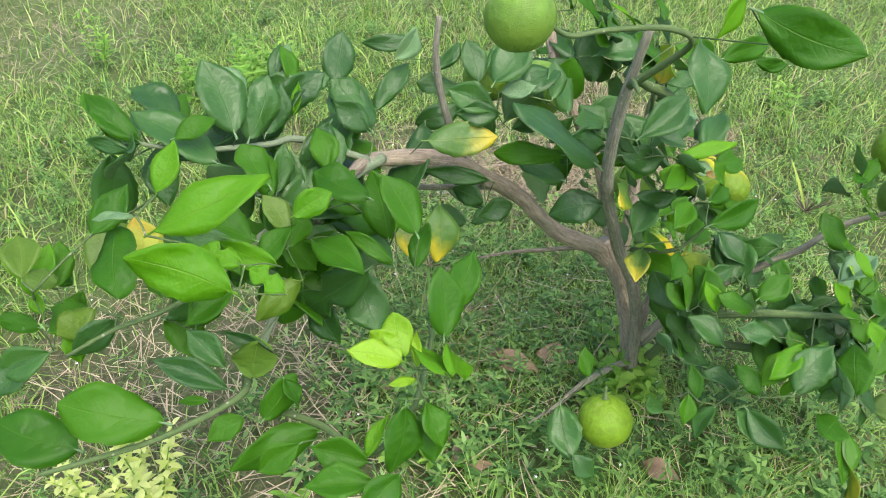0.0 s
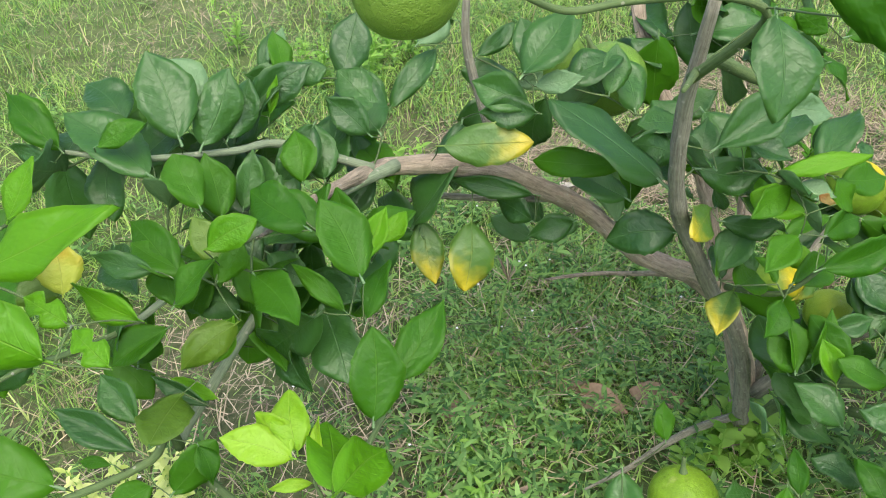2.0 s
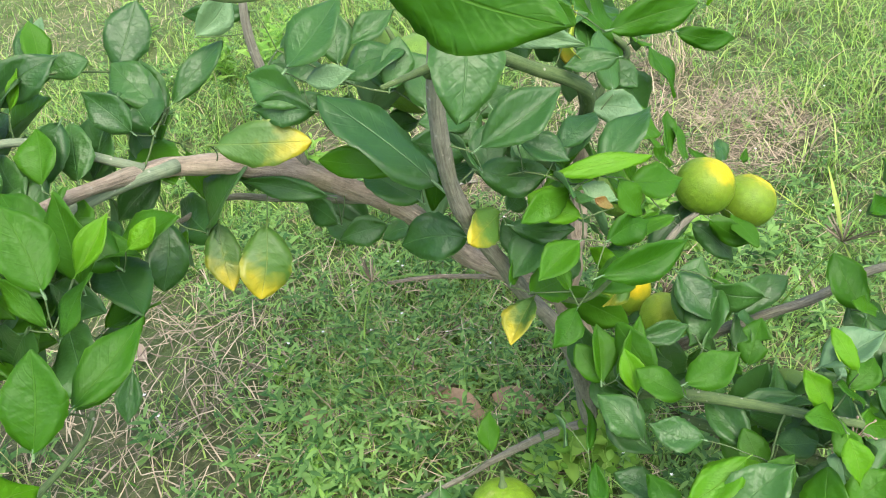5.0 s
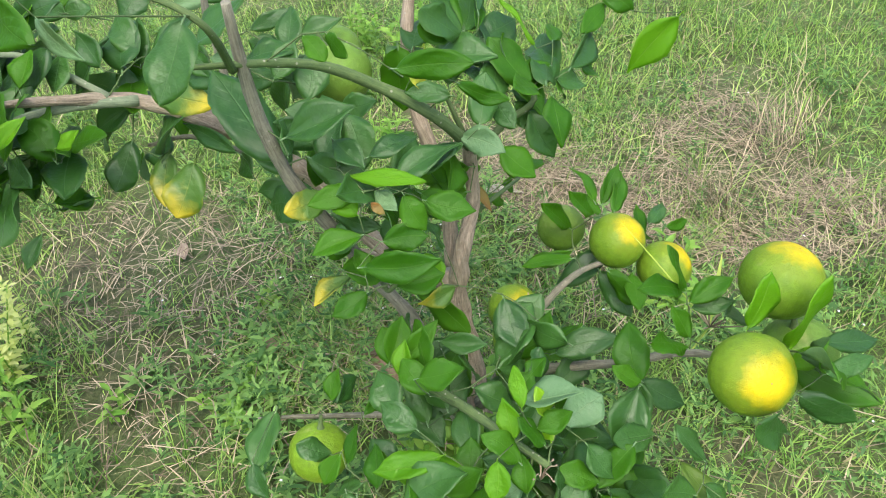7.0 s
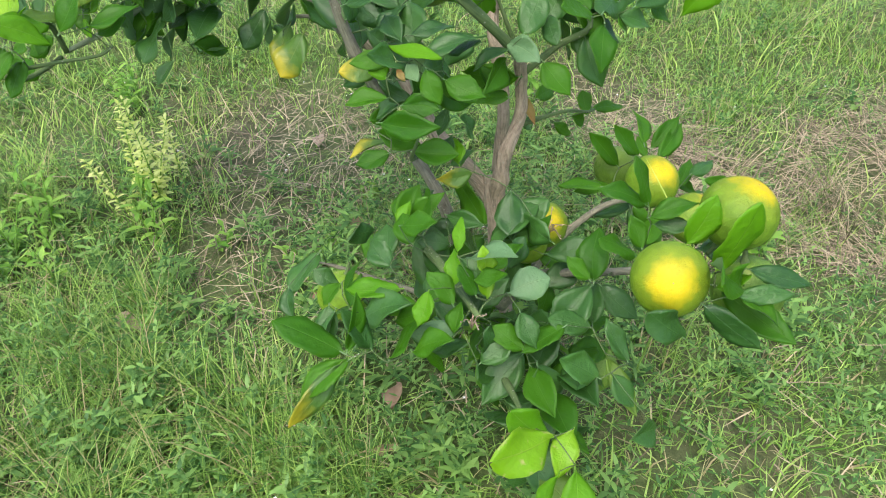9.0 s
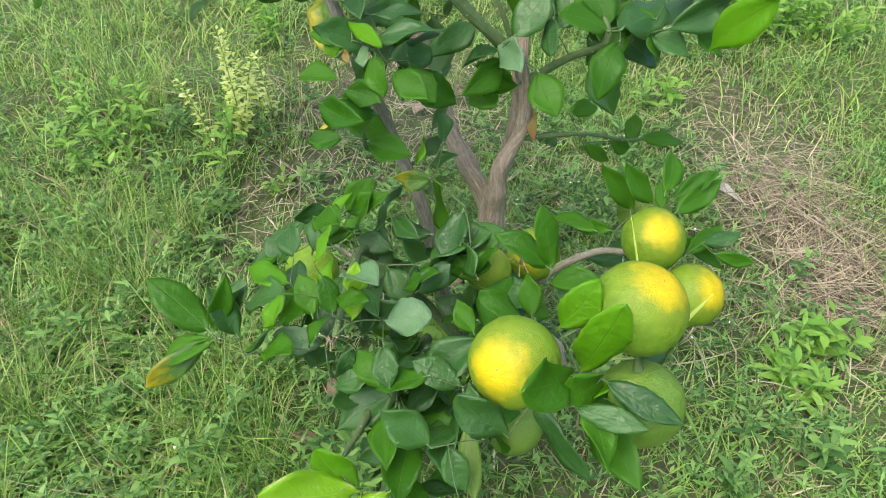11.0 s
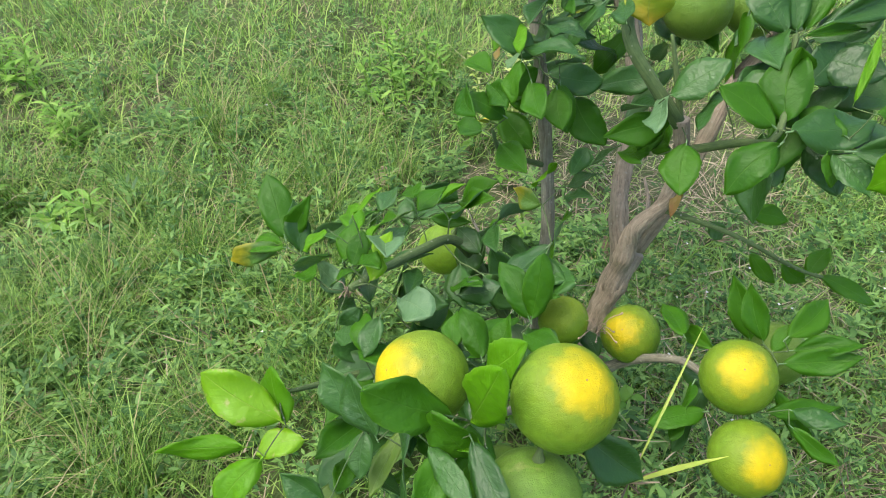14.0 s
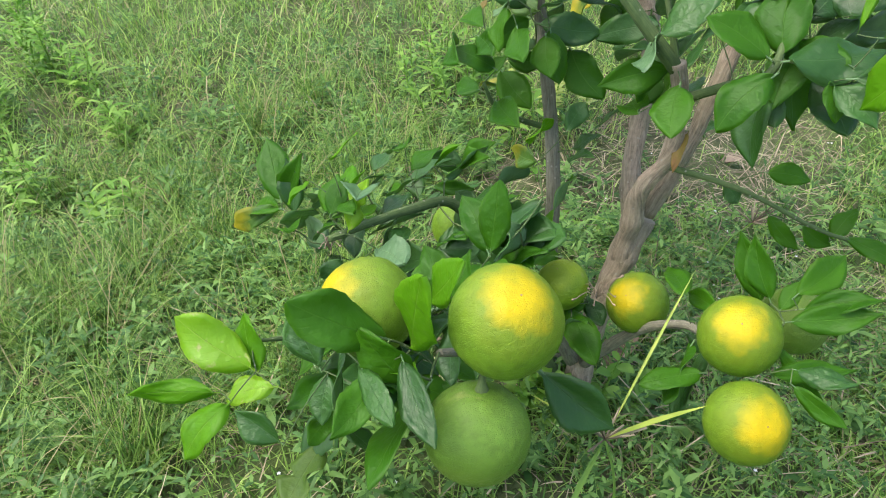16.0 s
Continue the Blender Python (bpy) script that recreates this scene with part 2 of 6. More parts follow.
def smooth_line(points, steps=6):
    """Catmull-Rom through (x, y, z, radius) rows."""
    p = [Vector(q) for q in points]
    p = [p[0] * 2 - p[1], *p, p[-1] * 2 - p[-2]]
    out = []
    for i in range(1, len(p) - 2):
        for s in range(steps):
            u = s / steps
            a, b, c, d = p[i - 1:i + 3]
            out.append(0.5 * ((2 * b) + (c - a) * u + (2 * a - 5 * b + 4 * c - d) * u * u + (3 * b - a - 3 * c + d) * u ** 3))
    out.append(p[-2])
    return out


def tube(bm, points, sides=9, steps=6, knobs=0.10):
    """A round, slightly knotty stem through (x, y, z, radius) rows."""
    line = smooth_line(points, steps)
    rings = []
    uvl = bm.loops.layers.uv.get("UVMap") or bm.loops.layers.uv.new("UVMap")
    gone = [0.0]
    for a, b in zip(line, line[1:]):
        gone.append(gone[-1] + (b - a).to_3d().length)
    up = Vector((0.3, 0.2, 1))
    for i, q in enumerate(line):
        a, b = line[max(i - 1, 0)], line[min(i + 1, len(line) - 1)]
        way = (b - a).to_3d().normalized()
        side = way.cross(up)
        if side.length < 0.1:
            side = way.cross(Vector((1, 0, 0)))
        side.normalize()
        over = way.cross(side)
        ring = []
        for k in range(sides):
            t = 2 * math.pi * k / sides
            here = q.to_3d()
            r = max(q[3], 0.0006) * (1 + knobs * (noise.noise(here * 34 + Vector((math.cos(t), math.sin(t), 0)) * 0.9) * 2 + max(0, noise.noise(here * 21 + Vector((5, 3, 1)))) ** 2 * 3))
            ring.append(bm.verts.new(here + (side * math.cos(t) + over * math.sin(t)) * r))
        rings.append(ring)
    for i, (a, b) in enumerate(zip(rings, rings[1:])):
        for k in range(sides):
            f = bm.faces.new((a[k], a[(k + 1) % sides], b[(k + 1) % sides], b[k]))
            for lp, (u, v) in zip(f.loops, ((k, i), (k + 1, i), (k + 1, i + 1), (k, i + 1))):
                lp[uvl].uv = (u / sides, gone[v])
    bm.faces.new(rings[0][::-1])
    bm.faces.new(rings[-1])
    return line


# ---- ground ----
def bare(x, y):
    """How bare or straw-covered the ground is at a place, 0 to 1."""
    return patch(STRAW_PATCHES, x, y)


STRAW_PATCHES = [
    (-0.82, -0.02, 0.34, 0.32, 1.0), (-0.60, -0.05, 0.20, 0.30, 0.9), (-0.48, -0.32, 0.22, 0.13, 0.75), (0.12, 1.06, 0.34, 0.36, 0.88), (0.02, 1.5, 0.18, 0.3, 0.7),
    (-0.42, 0.78, 0.38, 0.22, 0.85), (-0.14, 0.66, 0.22, 0.16, 0.8), (-1.8, 1.6, 0.5, 0.5, 0.9), (0.0, -0.65, 0.14, 0.10, 0.2),
    (0.38, 0.95, 0.22, 0.2, 0.8), (0.02, -0.66, 0.07, 0.04, 0.5), (-0.12, -0.56, 0.07, 0.05, 0.3), (-0.30, -0.33, 0.15, 0.07, 0.6), (-0.6, 2.2, 0.7, 0.25, 0.5),
    (-0.10, 0.72, 0.34, 0.18, 0.68), (0.12, 0.62, 0.18, 0.13, 0.5), (-0.36, 0.72, 0.22, 0.16, 0.75),
]


SOIL_PATCHES = [
    (0.10, -0.62, 0.30, 0.10, 0.2), (-0.18, -0.46, 0.24, 0.13, 0.7), (-0.05, -0.38, 0.14, 0.10, 0.6), (-0.30, -0.62, 0.20, 0.16, 0.65),
    (-0.46, -0.30, 0.14, 0.10, 0.9), (-0.10, -0.62, 0.14, 0.09, 0.8), (-0.13, -0.22, 0.28, 0.16, 0.74), (0.15, -0.50, 0.26, 0.14, 0.5),
]
LUSH = [(0.22, -0.78, 0.55, 0.30, 1.0), (-0.35, -0.95, 0.5, 0.3, 0.6), (0.45, -0.45, 0.22, 0.16, 0.7)]
LIGHT_SWARD = [(-0.20, 0.12, 0.42, 0.36, 1.0), (0.05, 0.45, 0.4, 0.25, 0.7)]


def patch(places, x, y):
    v = 0.0
    for cx, cy, rx, ry, k in places:
        d = ((x - cx) / rx) ** 2 + ((y - cy) / ry) ** 2
        v = np.maximum(v, k * np.exp(-d * d))
    return v


def lump(x, y):
    return 0.02 * np.sin(3.1 * x + 1.3) * np.cos(2.7 * y) + 0.012 * np.sin(7.3 * x - 4.1 * y)


def build_ground():
    xs = np.unique(np.concatenate([np.linspace(-80, -5, 16), np.linspace(-5, 5, 161), np.linspace(5, 80, 16)]))
    n = len(xs)
    gx, gy = np.meshgrid(xs, xs)
    rng = np.random.default_rng(3)
    near = (np.abs(gx) < 5) & (np.abs(gy) < 5)
    gz = lump(gx, gy) * near + rng.uniform(-0.008, 0.008, gx.shape) * near - 0.02
    me = bpy.data.meshes.new("ground")
    idx = np.arange(n * n).reshape(n, n)
    faces = np.stack([idx[:-1, :-1], idx[:-1, 1:], idx[1:, 1:], idx[1:, :-1]], -1).reshape(-1, 4)
    me.from_pydata(np.stack([gx, gy, gz], -1).reshape(-1, 3).tolist(), [], faces.tolist())
    for p in me.polygons:
        p.use_smooth = True
    me.materials.append(SOIL)
    tagged(new("ground", me), "brown soil under grass and dry straw", "ground", kind="structure")


build_ground()


def strips(name, roots, heads, lengths, widths, bends, lifts, material, label, category, segments=3, lance=False):
    """Many thin curved blades as one mesh: roots (n, 2 or 3), heading angles, arc and lift of each."""
    n = len(lengths)
    out = np.stack([np.cos(heads), np.sin(heads), 0 * heads], -1)
    side = np.stack([-np.sin(heads), np.cos(heads), 0 * heads], -1)
    up = np.array([0, 0, 1.0])
    verts = np.zeros((n, 2 * segments + 1, 3))
    here = roots.copy()
    angle = lifts.copy()
    step = lengths / segments
    for s in range(segments):
        w = widths * ((0.3, 1.0, 0.8, 0.5)[s] if lance else 1 - 0.75 * (s / segments) ** 1.5) / 2
        verts[:, 2 * s] = here - side * w[:, None]
        verts[:, 2 * s + 1] = here + side * w[:, None]
        here = here + (out * np.cos(angle)[:, None] + up * np.sin(angle)[:, None]) * step[:, None]
        angle = angle - bends / segments
    verts[:, -1] = here
    start = (np.arange(n) * (2 * segments + 1))[:, None]
    loops = []
    for s in range(segments - 1):
        loops.append(np.concatenate([start + 2 * s, start + 2 * s + 1, start + 2 * s + 3, start + 2 * s, start + 2 * s + 3, start + 2 * s + 2], 1))
    loops.append(np.concatenate([start + 2 * segments - 2, start + 2 * segments - 1, start + 2 * segments], 1))
    tris = np.concatenate(loops, 1).reshape(-1, 3)
    me = bpy.data.meshes.new(name)
    me.vertices.add(n * (2 * segments + 1))
    me.vertices.foreach_set("co", verts.ravel())
    me.loops.add(tris.size)
    me.loops.foreach_set("vertex_index", tris.ravel().astype(np.int32))
    me.polygons.add(len(tris))
    me.polygons.foreach_set("loop_start", np.arange(0, tris.size, 3, dtype=np.int32))
    me.polygons.foreach_set("use_smooth", np.ones(len(tris), bool))
    me.update(calc_edges=True)
    me.materials.append(material)
    return tagged(new(name, me), label, category, kind="stuff")


def scattered(rng, n, keep):
    """n places on the ground, denser near the tree and thinning out far away, kept by keep(x, y)."""
    r = 6.5 * rng.random(n) ** 0.80
    a = rng.random(n) * 2 * math.pi
    x, y = r * np.cos(a) - 0.25, r * np.sin(a) + 0.1
    ok = rng.random(n) < keep(x, y) * np.clip((6.5 - r) / 2.5, 0, 1)
    return x[ok], y[ok]


def clumped(x, y):
    return 0.5 + 0.5 * np.sin(5.3 * x + 2 * np.sin(3.1 * y)) * np.cos(4.7 * y + 1.7 * np.sin(4.3 * x))


def worn(x, y):
    """Small gaps in the sward where soil shows."""
    a = np.sin(17.0 * x + 3.0 * np.sin(6.1 * y)) * np.cos(14.3 * y + 2.4 * np.sin(8.7 * x + 1.0))
    return np.clip(1.0 + 0.62 * a, 0.36, 1.0) * (1 - patch(SOIL_PATCHES, x, y))


def build_grass():
    rng = np.random.default_rng(11)
    x, y = scattered(rng, 520000, lambda x, y: (1 - 0.93 * bare(x, y)) * (0.30 + 0.70 * clumped(x, y)) * worn(x, y) * (1 - 0.45 * patch(LUSH, x, y)))
    n = len(x)
    tall = 0.45 + 0.7 * clumped(x * 0.7 + 3, y * 0.7)
    strips("grass", np.stack([x, y, lump(x, y) - 0.02], -1), rng.random(n) * 6.283, rng.uniform(0.03, 0.11, n) * tall, rng.uniform(0.0013, 0.0042, n),
           rng.uniform(0.4, 2.3, n), rng.uniform(0.4, 1.35, n), GRASS, "short yellow-green meadow grass on soil", "grass", 2)
    # taller meadow round about, thickening outwards
    far = 0.9 + 12.5 * rng.random(105000) ** 1.9, rng.random(105000) * 6.283
    x, y = far[0] * np.cos(far[1]), far[0] * np.sin(far[1])
    ok = rng.random(len(x)) < (1 - 0.8 * bare(x, y)) * (0.35 + 0.65 * clumped(x * 0.6, y * 0.6)) * np.clip((far[0] - 0.9) / 1.0, 0, 1)
    x, y = x[ok], y[ok]
    n = len(x)
    away = np.hypot(x, y)
    strips("tall_grass", np.stack([x, y, lump(x, y) - 0.02], -1), rng.random(n) * 6.283, rng.uniform(0.05, 0.15, n) * (1 + away / 14), rng.uniform(0.0018, 0.0046, n) * (1 + away / 8),
           rng.uniform(0.6, 2.4, n), rng.uniform(0.5, 1.4, n), MEADOW, "longer meadow grass further from the tree", "grass")
    # upright tufts of fine blades, and long thin blades bent over the sward
    x, y = scattered(rng, 11000, lambda x, y: (1 - 0.8 * bare(x, y)) * np.clip((np.hypot(x - 0.05, y) - 0.45) * 2, 0.12, 1) * np.maximum(0.25 + 0.5 * clumped(y * 0.5, x * 0.5), 0.6 * patch(LUSH, x, y)))
    # more of them, in clumps, beside the trunk
    own = np.random.default_rng(23)
    clump = own.integers(0, 60, 950)
    mid = np.stack([own.normal(0.22, 0.38, 60), own.normal(-0.78, 0.24, 60)], -1)[clump]
    x, y = np.concatenate([x, mid[:, 0] + own.normal(0, 0.035, 950)]), np.concatenate([y, mid[:, 1] + own.normal(0, 0.035, 950)])
    n, k = len(x), 12
    at = np.stack([np.repeat(x, k) + rng.normal(0, 0.013, n * k), np.repeat(y, k) + rng.normal(0, 0.013, n * k), np.repeat(lump(x, y) - 0.02, k)], -1)
    stand = np.repeat(rng.random(n) < 0.45, k)
    heads = np.repeat(rng.random(n) * 6.283, k) + rng.normal(0, 0.9, n * k)
    n *= k
    strips("long_grass", at, heads, np.where(stand, rng.uniform(0.06, 0.17, n), rng.uniform(0.08, 0.26, n)), rng.uniform(0.0009, 0.0026, n), np.where(stand, rng.uniform(0.2, 0.9, n), rng.uniform(0.6, 1.8, n)),
           np.where(stand, rng.uniform(1.0, 1.5, n), rng.uniform(0.4, 1.2, n)), TUFT, "fine grass blades in tufts, upright and bent over", "grass", 4)
    x, y = scattered(rng, 52000, lambda x, y: (1 - 0.92 * bare(x, y)) * (0.3 + 0.7 * clumped(y, x)) * np.maximum(worn(x, y), 0.8 * patch(LIGHT_SWARD, x, y)) * (1 - 0.45 * patch(LUSH, x, y)))
    # small herbs: leaves in whorls of eight on low stems
    n, k = len(x), 7
    high = np.repeat(rng.uniform(0.0, 0.05, n), k) + rng.uniform(-0.012, 0.012, n * k)
    at = np.stack([np.repeat(x, k) + rng.normal(0, 0.008, n * k), np.repeat(y, k) + rng.normal(0, 0.008, n * k), 0 * high], -1)
    at[:, 2] = lump(at[:, 0], at[:, 1]) + np.maximum(high, -0.01)
    n *= k
    strips("herbs", at, rng.random(n) * 6.283, rng.uniform(0.008, 0.026, n), rng.uniform(0.0024, 0.0068, n),
           rng.uniform(0.1, 1.2, n), rng.uniform(-0.1, 0.9, n), HERB, "small leafy green weeds among the grass", "weeds", 2, True)
    # taller herbs with lance-shaped leaves up a thin stem
    x, y = scattered(rng, 6500, lambda x, y: (1 - 0.85 * bare(x, y)) * (0.15 + 0.85 * clumped(y * 0.8 + 2, x * 0.8)) * (1 - 0.6 * patch(SOIL_PATCHES, x, y)))
    x, y = np.concatenate([x, own.normal(0.18, 0.42, 800), own.normal(-0.12, 0.20, 110)]), np.concatenate([y, own.normal(-0.80, 0.26, 800), own.normal(-0.16, 0.15, 110)])
    n, k = len(x), 14
    tops = rng.uniform(0.03, 0.11, n)
    level = np.tile((np.arange(k) + 0.5) / k, n)
    lean, way = np.repeat(rng.uniform(0, 0.4, n), k), np.repeat(rng.random(n) * 6.283, k)
    rise = level * np.repeat(tops, k)
    at = np.stack([np.repeat(x, k) + np.cos(way) * lean * rise, np.repeat(y, k) + np.sin(way) * lean * rise, np.repeat(lump(x, y), k) - 0.01 + rise], -1)
    heads = np.tile(np.arange(k) * 2.4, n) + np.repeat(rng.random(n) * 6.283, k)
    size = np.repeat(rng.uniform(0.016, 0.044, n), k) * (1.15 - 0.6 * level) * rng.uniform(0.8, 1.2, n * k)
    wide = size * np.repeat(rng.uniform(0.15, 0.32, n), k)
    strips("leafy_herbs", at, heads, size, wide, rng.uniform(0.3, 1.3, n * k), rng.uniform(0.1, 0.8, n * k), HERB, "upright green herbs with narrow leaves", "weeds", 3, True)
    strips("herb_stems", np.stack([x, y, lump(x, y) - 0.015], -1), way[::k], tops * 1.05, np.full(n, 0.0016), rng.uniform(-0.1, 0.2, n), 1.57 - lean[::k] * 0.95,
           HERB, "thin green stems of the herbs", "weeds")
    x, y = scattered(rng, 125000, lambda x, y: 0.10 + 0.90 * np.maximum(bare(x, y), 0.25 * patch(LIGHT_SWARD, x, y) + 0.22 * patch(LUSH, x, y)))
    n = len(x)
    strips("straw", np.stack([x, y, lump(x, y) + rng.uniform(-0.012, 0.03, n)], -1), rng.random(n) * 6.283, 0.025 + 0.14 * rng.random(n) ** 2, rng.uniform(0.0009, 0.0030, n),
           rng.uniform(-0.8, 1.2, n), rng.uniform(-0.15, 0.5, n), STRAW, "dry cut straw lying on the soil", "straw")
    # standing and fallen dry tufts on the cut patch
    feet = np.array([(0.22, 1.27), (0.20, 0.90), (0.05, 0.99), (0.02, 1.41), (0.41, 0.84), (0.17, 1.22), (0.42, 1.16), (0.10, 0.82), (0.32, 1.05), (-0.05, 1.15), (0.50, 0.98), (0.28, 0.78), (-0.20, 0.70), (-0.05, 0.68), (-0.35, 0.72), (-0.12, 0.80), (0.05, 0.62), (-0.25, 0.82)])
    k = 150
    n = len(feet) * k
    at = np.repeat(feet, k, 0) + rng.normal(0, 0.05, (n, 2))
    heads = np.repeat(rng.random(len(feet)) * 6.283, k) + rng.normal(0, 1.1, n)
    strips("dry_tufts", np.stack([at[:, 0], at[:, 1], lump(at[:, 0], at[:, 1]) - 0.005], -1), heads, rng.uniform(0.06, 0.22, n), rng.uniform(0.0010, 0.0026, n),
           rng.uniform(0.0, 0.7, n), np.where(np.repeat(np.arange(len(feet)) < 2, k), rng.uniform(0.5, 1.4, n), rng.uniform(-0.05, 0.38, n)), STRAW, "tufts of long dry grass, fallen over", "straw", 4)
    x, y = scattered(rng, 900, lambda x, y: 0.6 + 0 * x)
    n, k = len(x), 5
    a = np.tile(np.arange(k) * 1.2566, n)
    at = np.stack([np.repeat(x, k), np.repeat(y, k), np.repeat(lump(x, y) + rng.uniform(0.02, 0.06, n), k)], -1)
    strips("white_flowers", at, a, np.full(n * k, 0.0036), np.full(n * k, 0.0024), np.full(n * k, 0.4), np.full(n * k, 0.5), PETAL, "tiny white flower heads in the grass", "flowers", 2)


build_grass()


# ---- tree ----
def leaf_mesh(name, curl, fold, wave, bite=0, bow=0.0, blunt=0.80, broad=0.92, twist=0.0, width=0.46):
    """A citrus leaf of length 1 along +Y with its short stalk: a thin shell, upper side in slot 0, underside in slot 1."""
    rows, cols = 18, 7
    rnd = random.Random(int(100 * (curl + fold + wave + broad)))
    bm = bmesh.new()
    uvl = bm.loops.layers.uv.new("UVMap")
    bites = [(rnd.choice((-1, 1)), rnd.uniform(0.3, 0.85), rnd.uniform(0.07, 0.14)) for _ in range(bite)]

    rag = [(1 + rnd.uniform(-0.06, 0.05), 1 + rnd.uniform(-0.06, 0.05)) for _ in range(rows)]

    def outline(t):
        w = math.sin(math.pi * min(1, t) ** broad) ** blunt * (1 - 0.16 * max(0, (t - 0.74) / 0.26) if t < 0.99 else 1)
        return 0.5 * width * max(w, 0.03)

    sheets, uvs = [], {}
    for lift in (0.0, -0.006):
        sheet = []
        for r in range(rows):
            t = r / (rows - 1)
            line = []
            ragged = rag[r]
            for c in range(cols):
                s = 2 * c / (cols - 1) - 1
                w = outline(t) * (ragged[s > 0] if abs(s) > 0.9 else 1)
                for side, at, size in bites:
                    if side * s > 0.6:
                        w *= 1 - 0.75 * max(0, 1 - abs(t - at) / size)
                y = 0.06 + 0.94 * t
                bend = curl * t * t
                edge = abs(s) ** 1.5
                z = fold * (abs(s) * 1.5 - 0.5 * s * s) * w * 1.7 + wave * math.sin(8 * t + 2.3 * s) * edge * 0.042 - bend * 0.5 + twist * s * w * t * 2 + lift
                v = bm.verts.new((s * w + bow * math.sin(math.pi * t), y * (1 - 0.18 * abs(curl) * t), z))
                uvs[v] = (0.5 + 0.5 * s, t)
                line.append(v)
            sheet.append(line)
        sheets.append(sheet)

    def quad(vs, slot):
        f = bm.faces.new(vs)
        f.material_index, f.smooth = slot, True
        for lp in f.loops:
            lp[uvl].uv = uvs.get(lp.vert, (0.5, 0))

    top, low = sheets
    for r in range(rows - 1):
        for c in range(cols - 1):
            quad((top[r][c], top[r][c + 1], top[r + 1][c + 1], top[r + 1][c]), 0)
            quad((low[r][c], low[r + 1][c], low[r + 1][c + 1], low[r][c + 1]), 1)
        quad((top[r][0], top[r + 1][0], low[r + 1][0], low[r][0]), 0)
        quad((top[r][-1], low[r][-1], low[r + 1][-1], top[r + 1][-1]), 0)
    stalk = []
    for y, rad in ((-0.02, 0.014), (0.10, 0.012)):
        ring = [bm.verts.new((rad * math.cos(a), y, rad * math.sin(a) - 0.006)) for a in (0.5, 2.07, 3.64, 5.21)]
        stalk.append(ring)
    for k in range(4):
        quad((stalk[0][k], stalk[1][k], stalk[1][(k + 1) % 4], stalk[0][(k + 1) % 4]), 1)
    me = bpy.data.meshes.new(name)
    bm.normal_update()
    bm.to_mesh(me)
    bm.free()
    me.materials.append(LEAF["mid"])
    me.materials.append(LEAF["pale"])
    return me


LEAF_MESHES = [
    leaf_mesh("leaf", 0.10, 0.10, 0.8, 0, 0.03, 0.74), leaf_mesh("leaf", 0.24, 0.06, 1.2, 0, -0.04, 0.66, 0.95), leaf_mesh("leaf", 0.05, 0.34, 0.5, 0, 0.02, 0.95, 1.0),
    leaf_mesh("leaf", 0.40, 0.05, 1.4, 0, 0.05, 0.72), leaf_mesh("leaf", -0.12, 0.14, 1.1, 0, 0.02, 0.92, 0.84), leaf_mesh("leaf", 0.2, 0.12, 1.2, 2, 0.0, 0.72),
    leaf_mesh("leaf", 0.15, 0.04, 1.5, 0, -0.03, 0.62, 1.04, 0.30), leaf_mesh("leaf", 0.30, 0.22, 0.8, 0, 0.06, 0.90, 0.9, -0.3), leaf_mesh("leaf", -0.05, 0.16, 1.3, 0, -0.05, 1.0, 0.80, 0.22),
    leaf_mesh("leaf", 0.16, -0.04, 1.0, 0, 0.01, 0.58, 0.95, -0.15), leaf_mesh("leaf", 0.12, -0.10, 1.5, 0, 0.04, 0.70, 0.9, 0.2),
]


LEAVES = []


def leaf(base, tip, wide=0.045, face=(0, 0, 1), kind="mid", shape=-1):
    """Ask for one leaf from its stalk's foot to its tip, its upper side towards face. grow() sets it on a twig."""
    LEAVES.append((Vector(base), Vector(tip), wide, Vector(face), kind, shape))


def set_leaf(parent, base, tip, wide, face, kind, shape):
    y = tip - base
    long = y.length
    y.normalize()
    z = face - y * face.dot(y)
    if z.length < 1e-3:
        z = y.orthogonal()
    z.normalize()
    x = y.cross(z)
    pick = shape if shape >= 0 else RND.choice((0, 1, 2, 3, 4, 6, 7, 8, 9, 10))
    ob = new("leaf", LEAF_MESHES[pick])
    ob.parent = parent
    m = Matrix((x, y, z)).transposed().to_4x4()
    ob.matrix_local = Matrix.Translation(base) @ m @ Matrix.Diagonal((wide / 0.465, long, (wide / 0.46 + long) / 2, 1))
    ob.material_slots[0].link = "OBJECT"
    ob.material_slots[0].material = LEAF[kind]
    if kind not in ("dark", "mid", "pale"):
        ob.material_slots[1].link = "OBJECT"
        ob.material_slots[1].material = LEAF["young" if kind in ("lime", "young") else kind]
    return ob


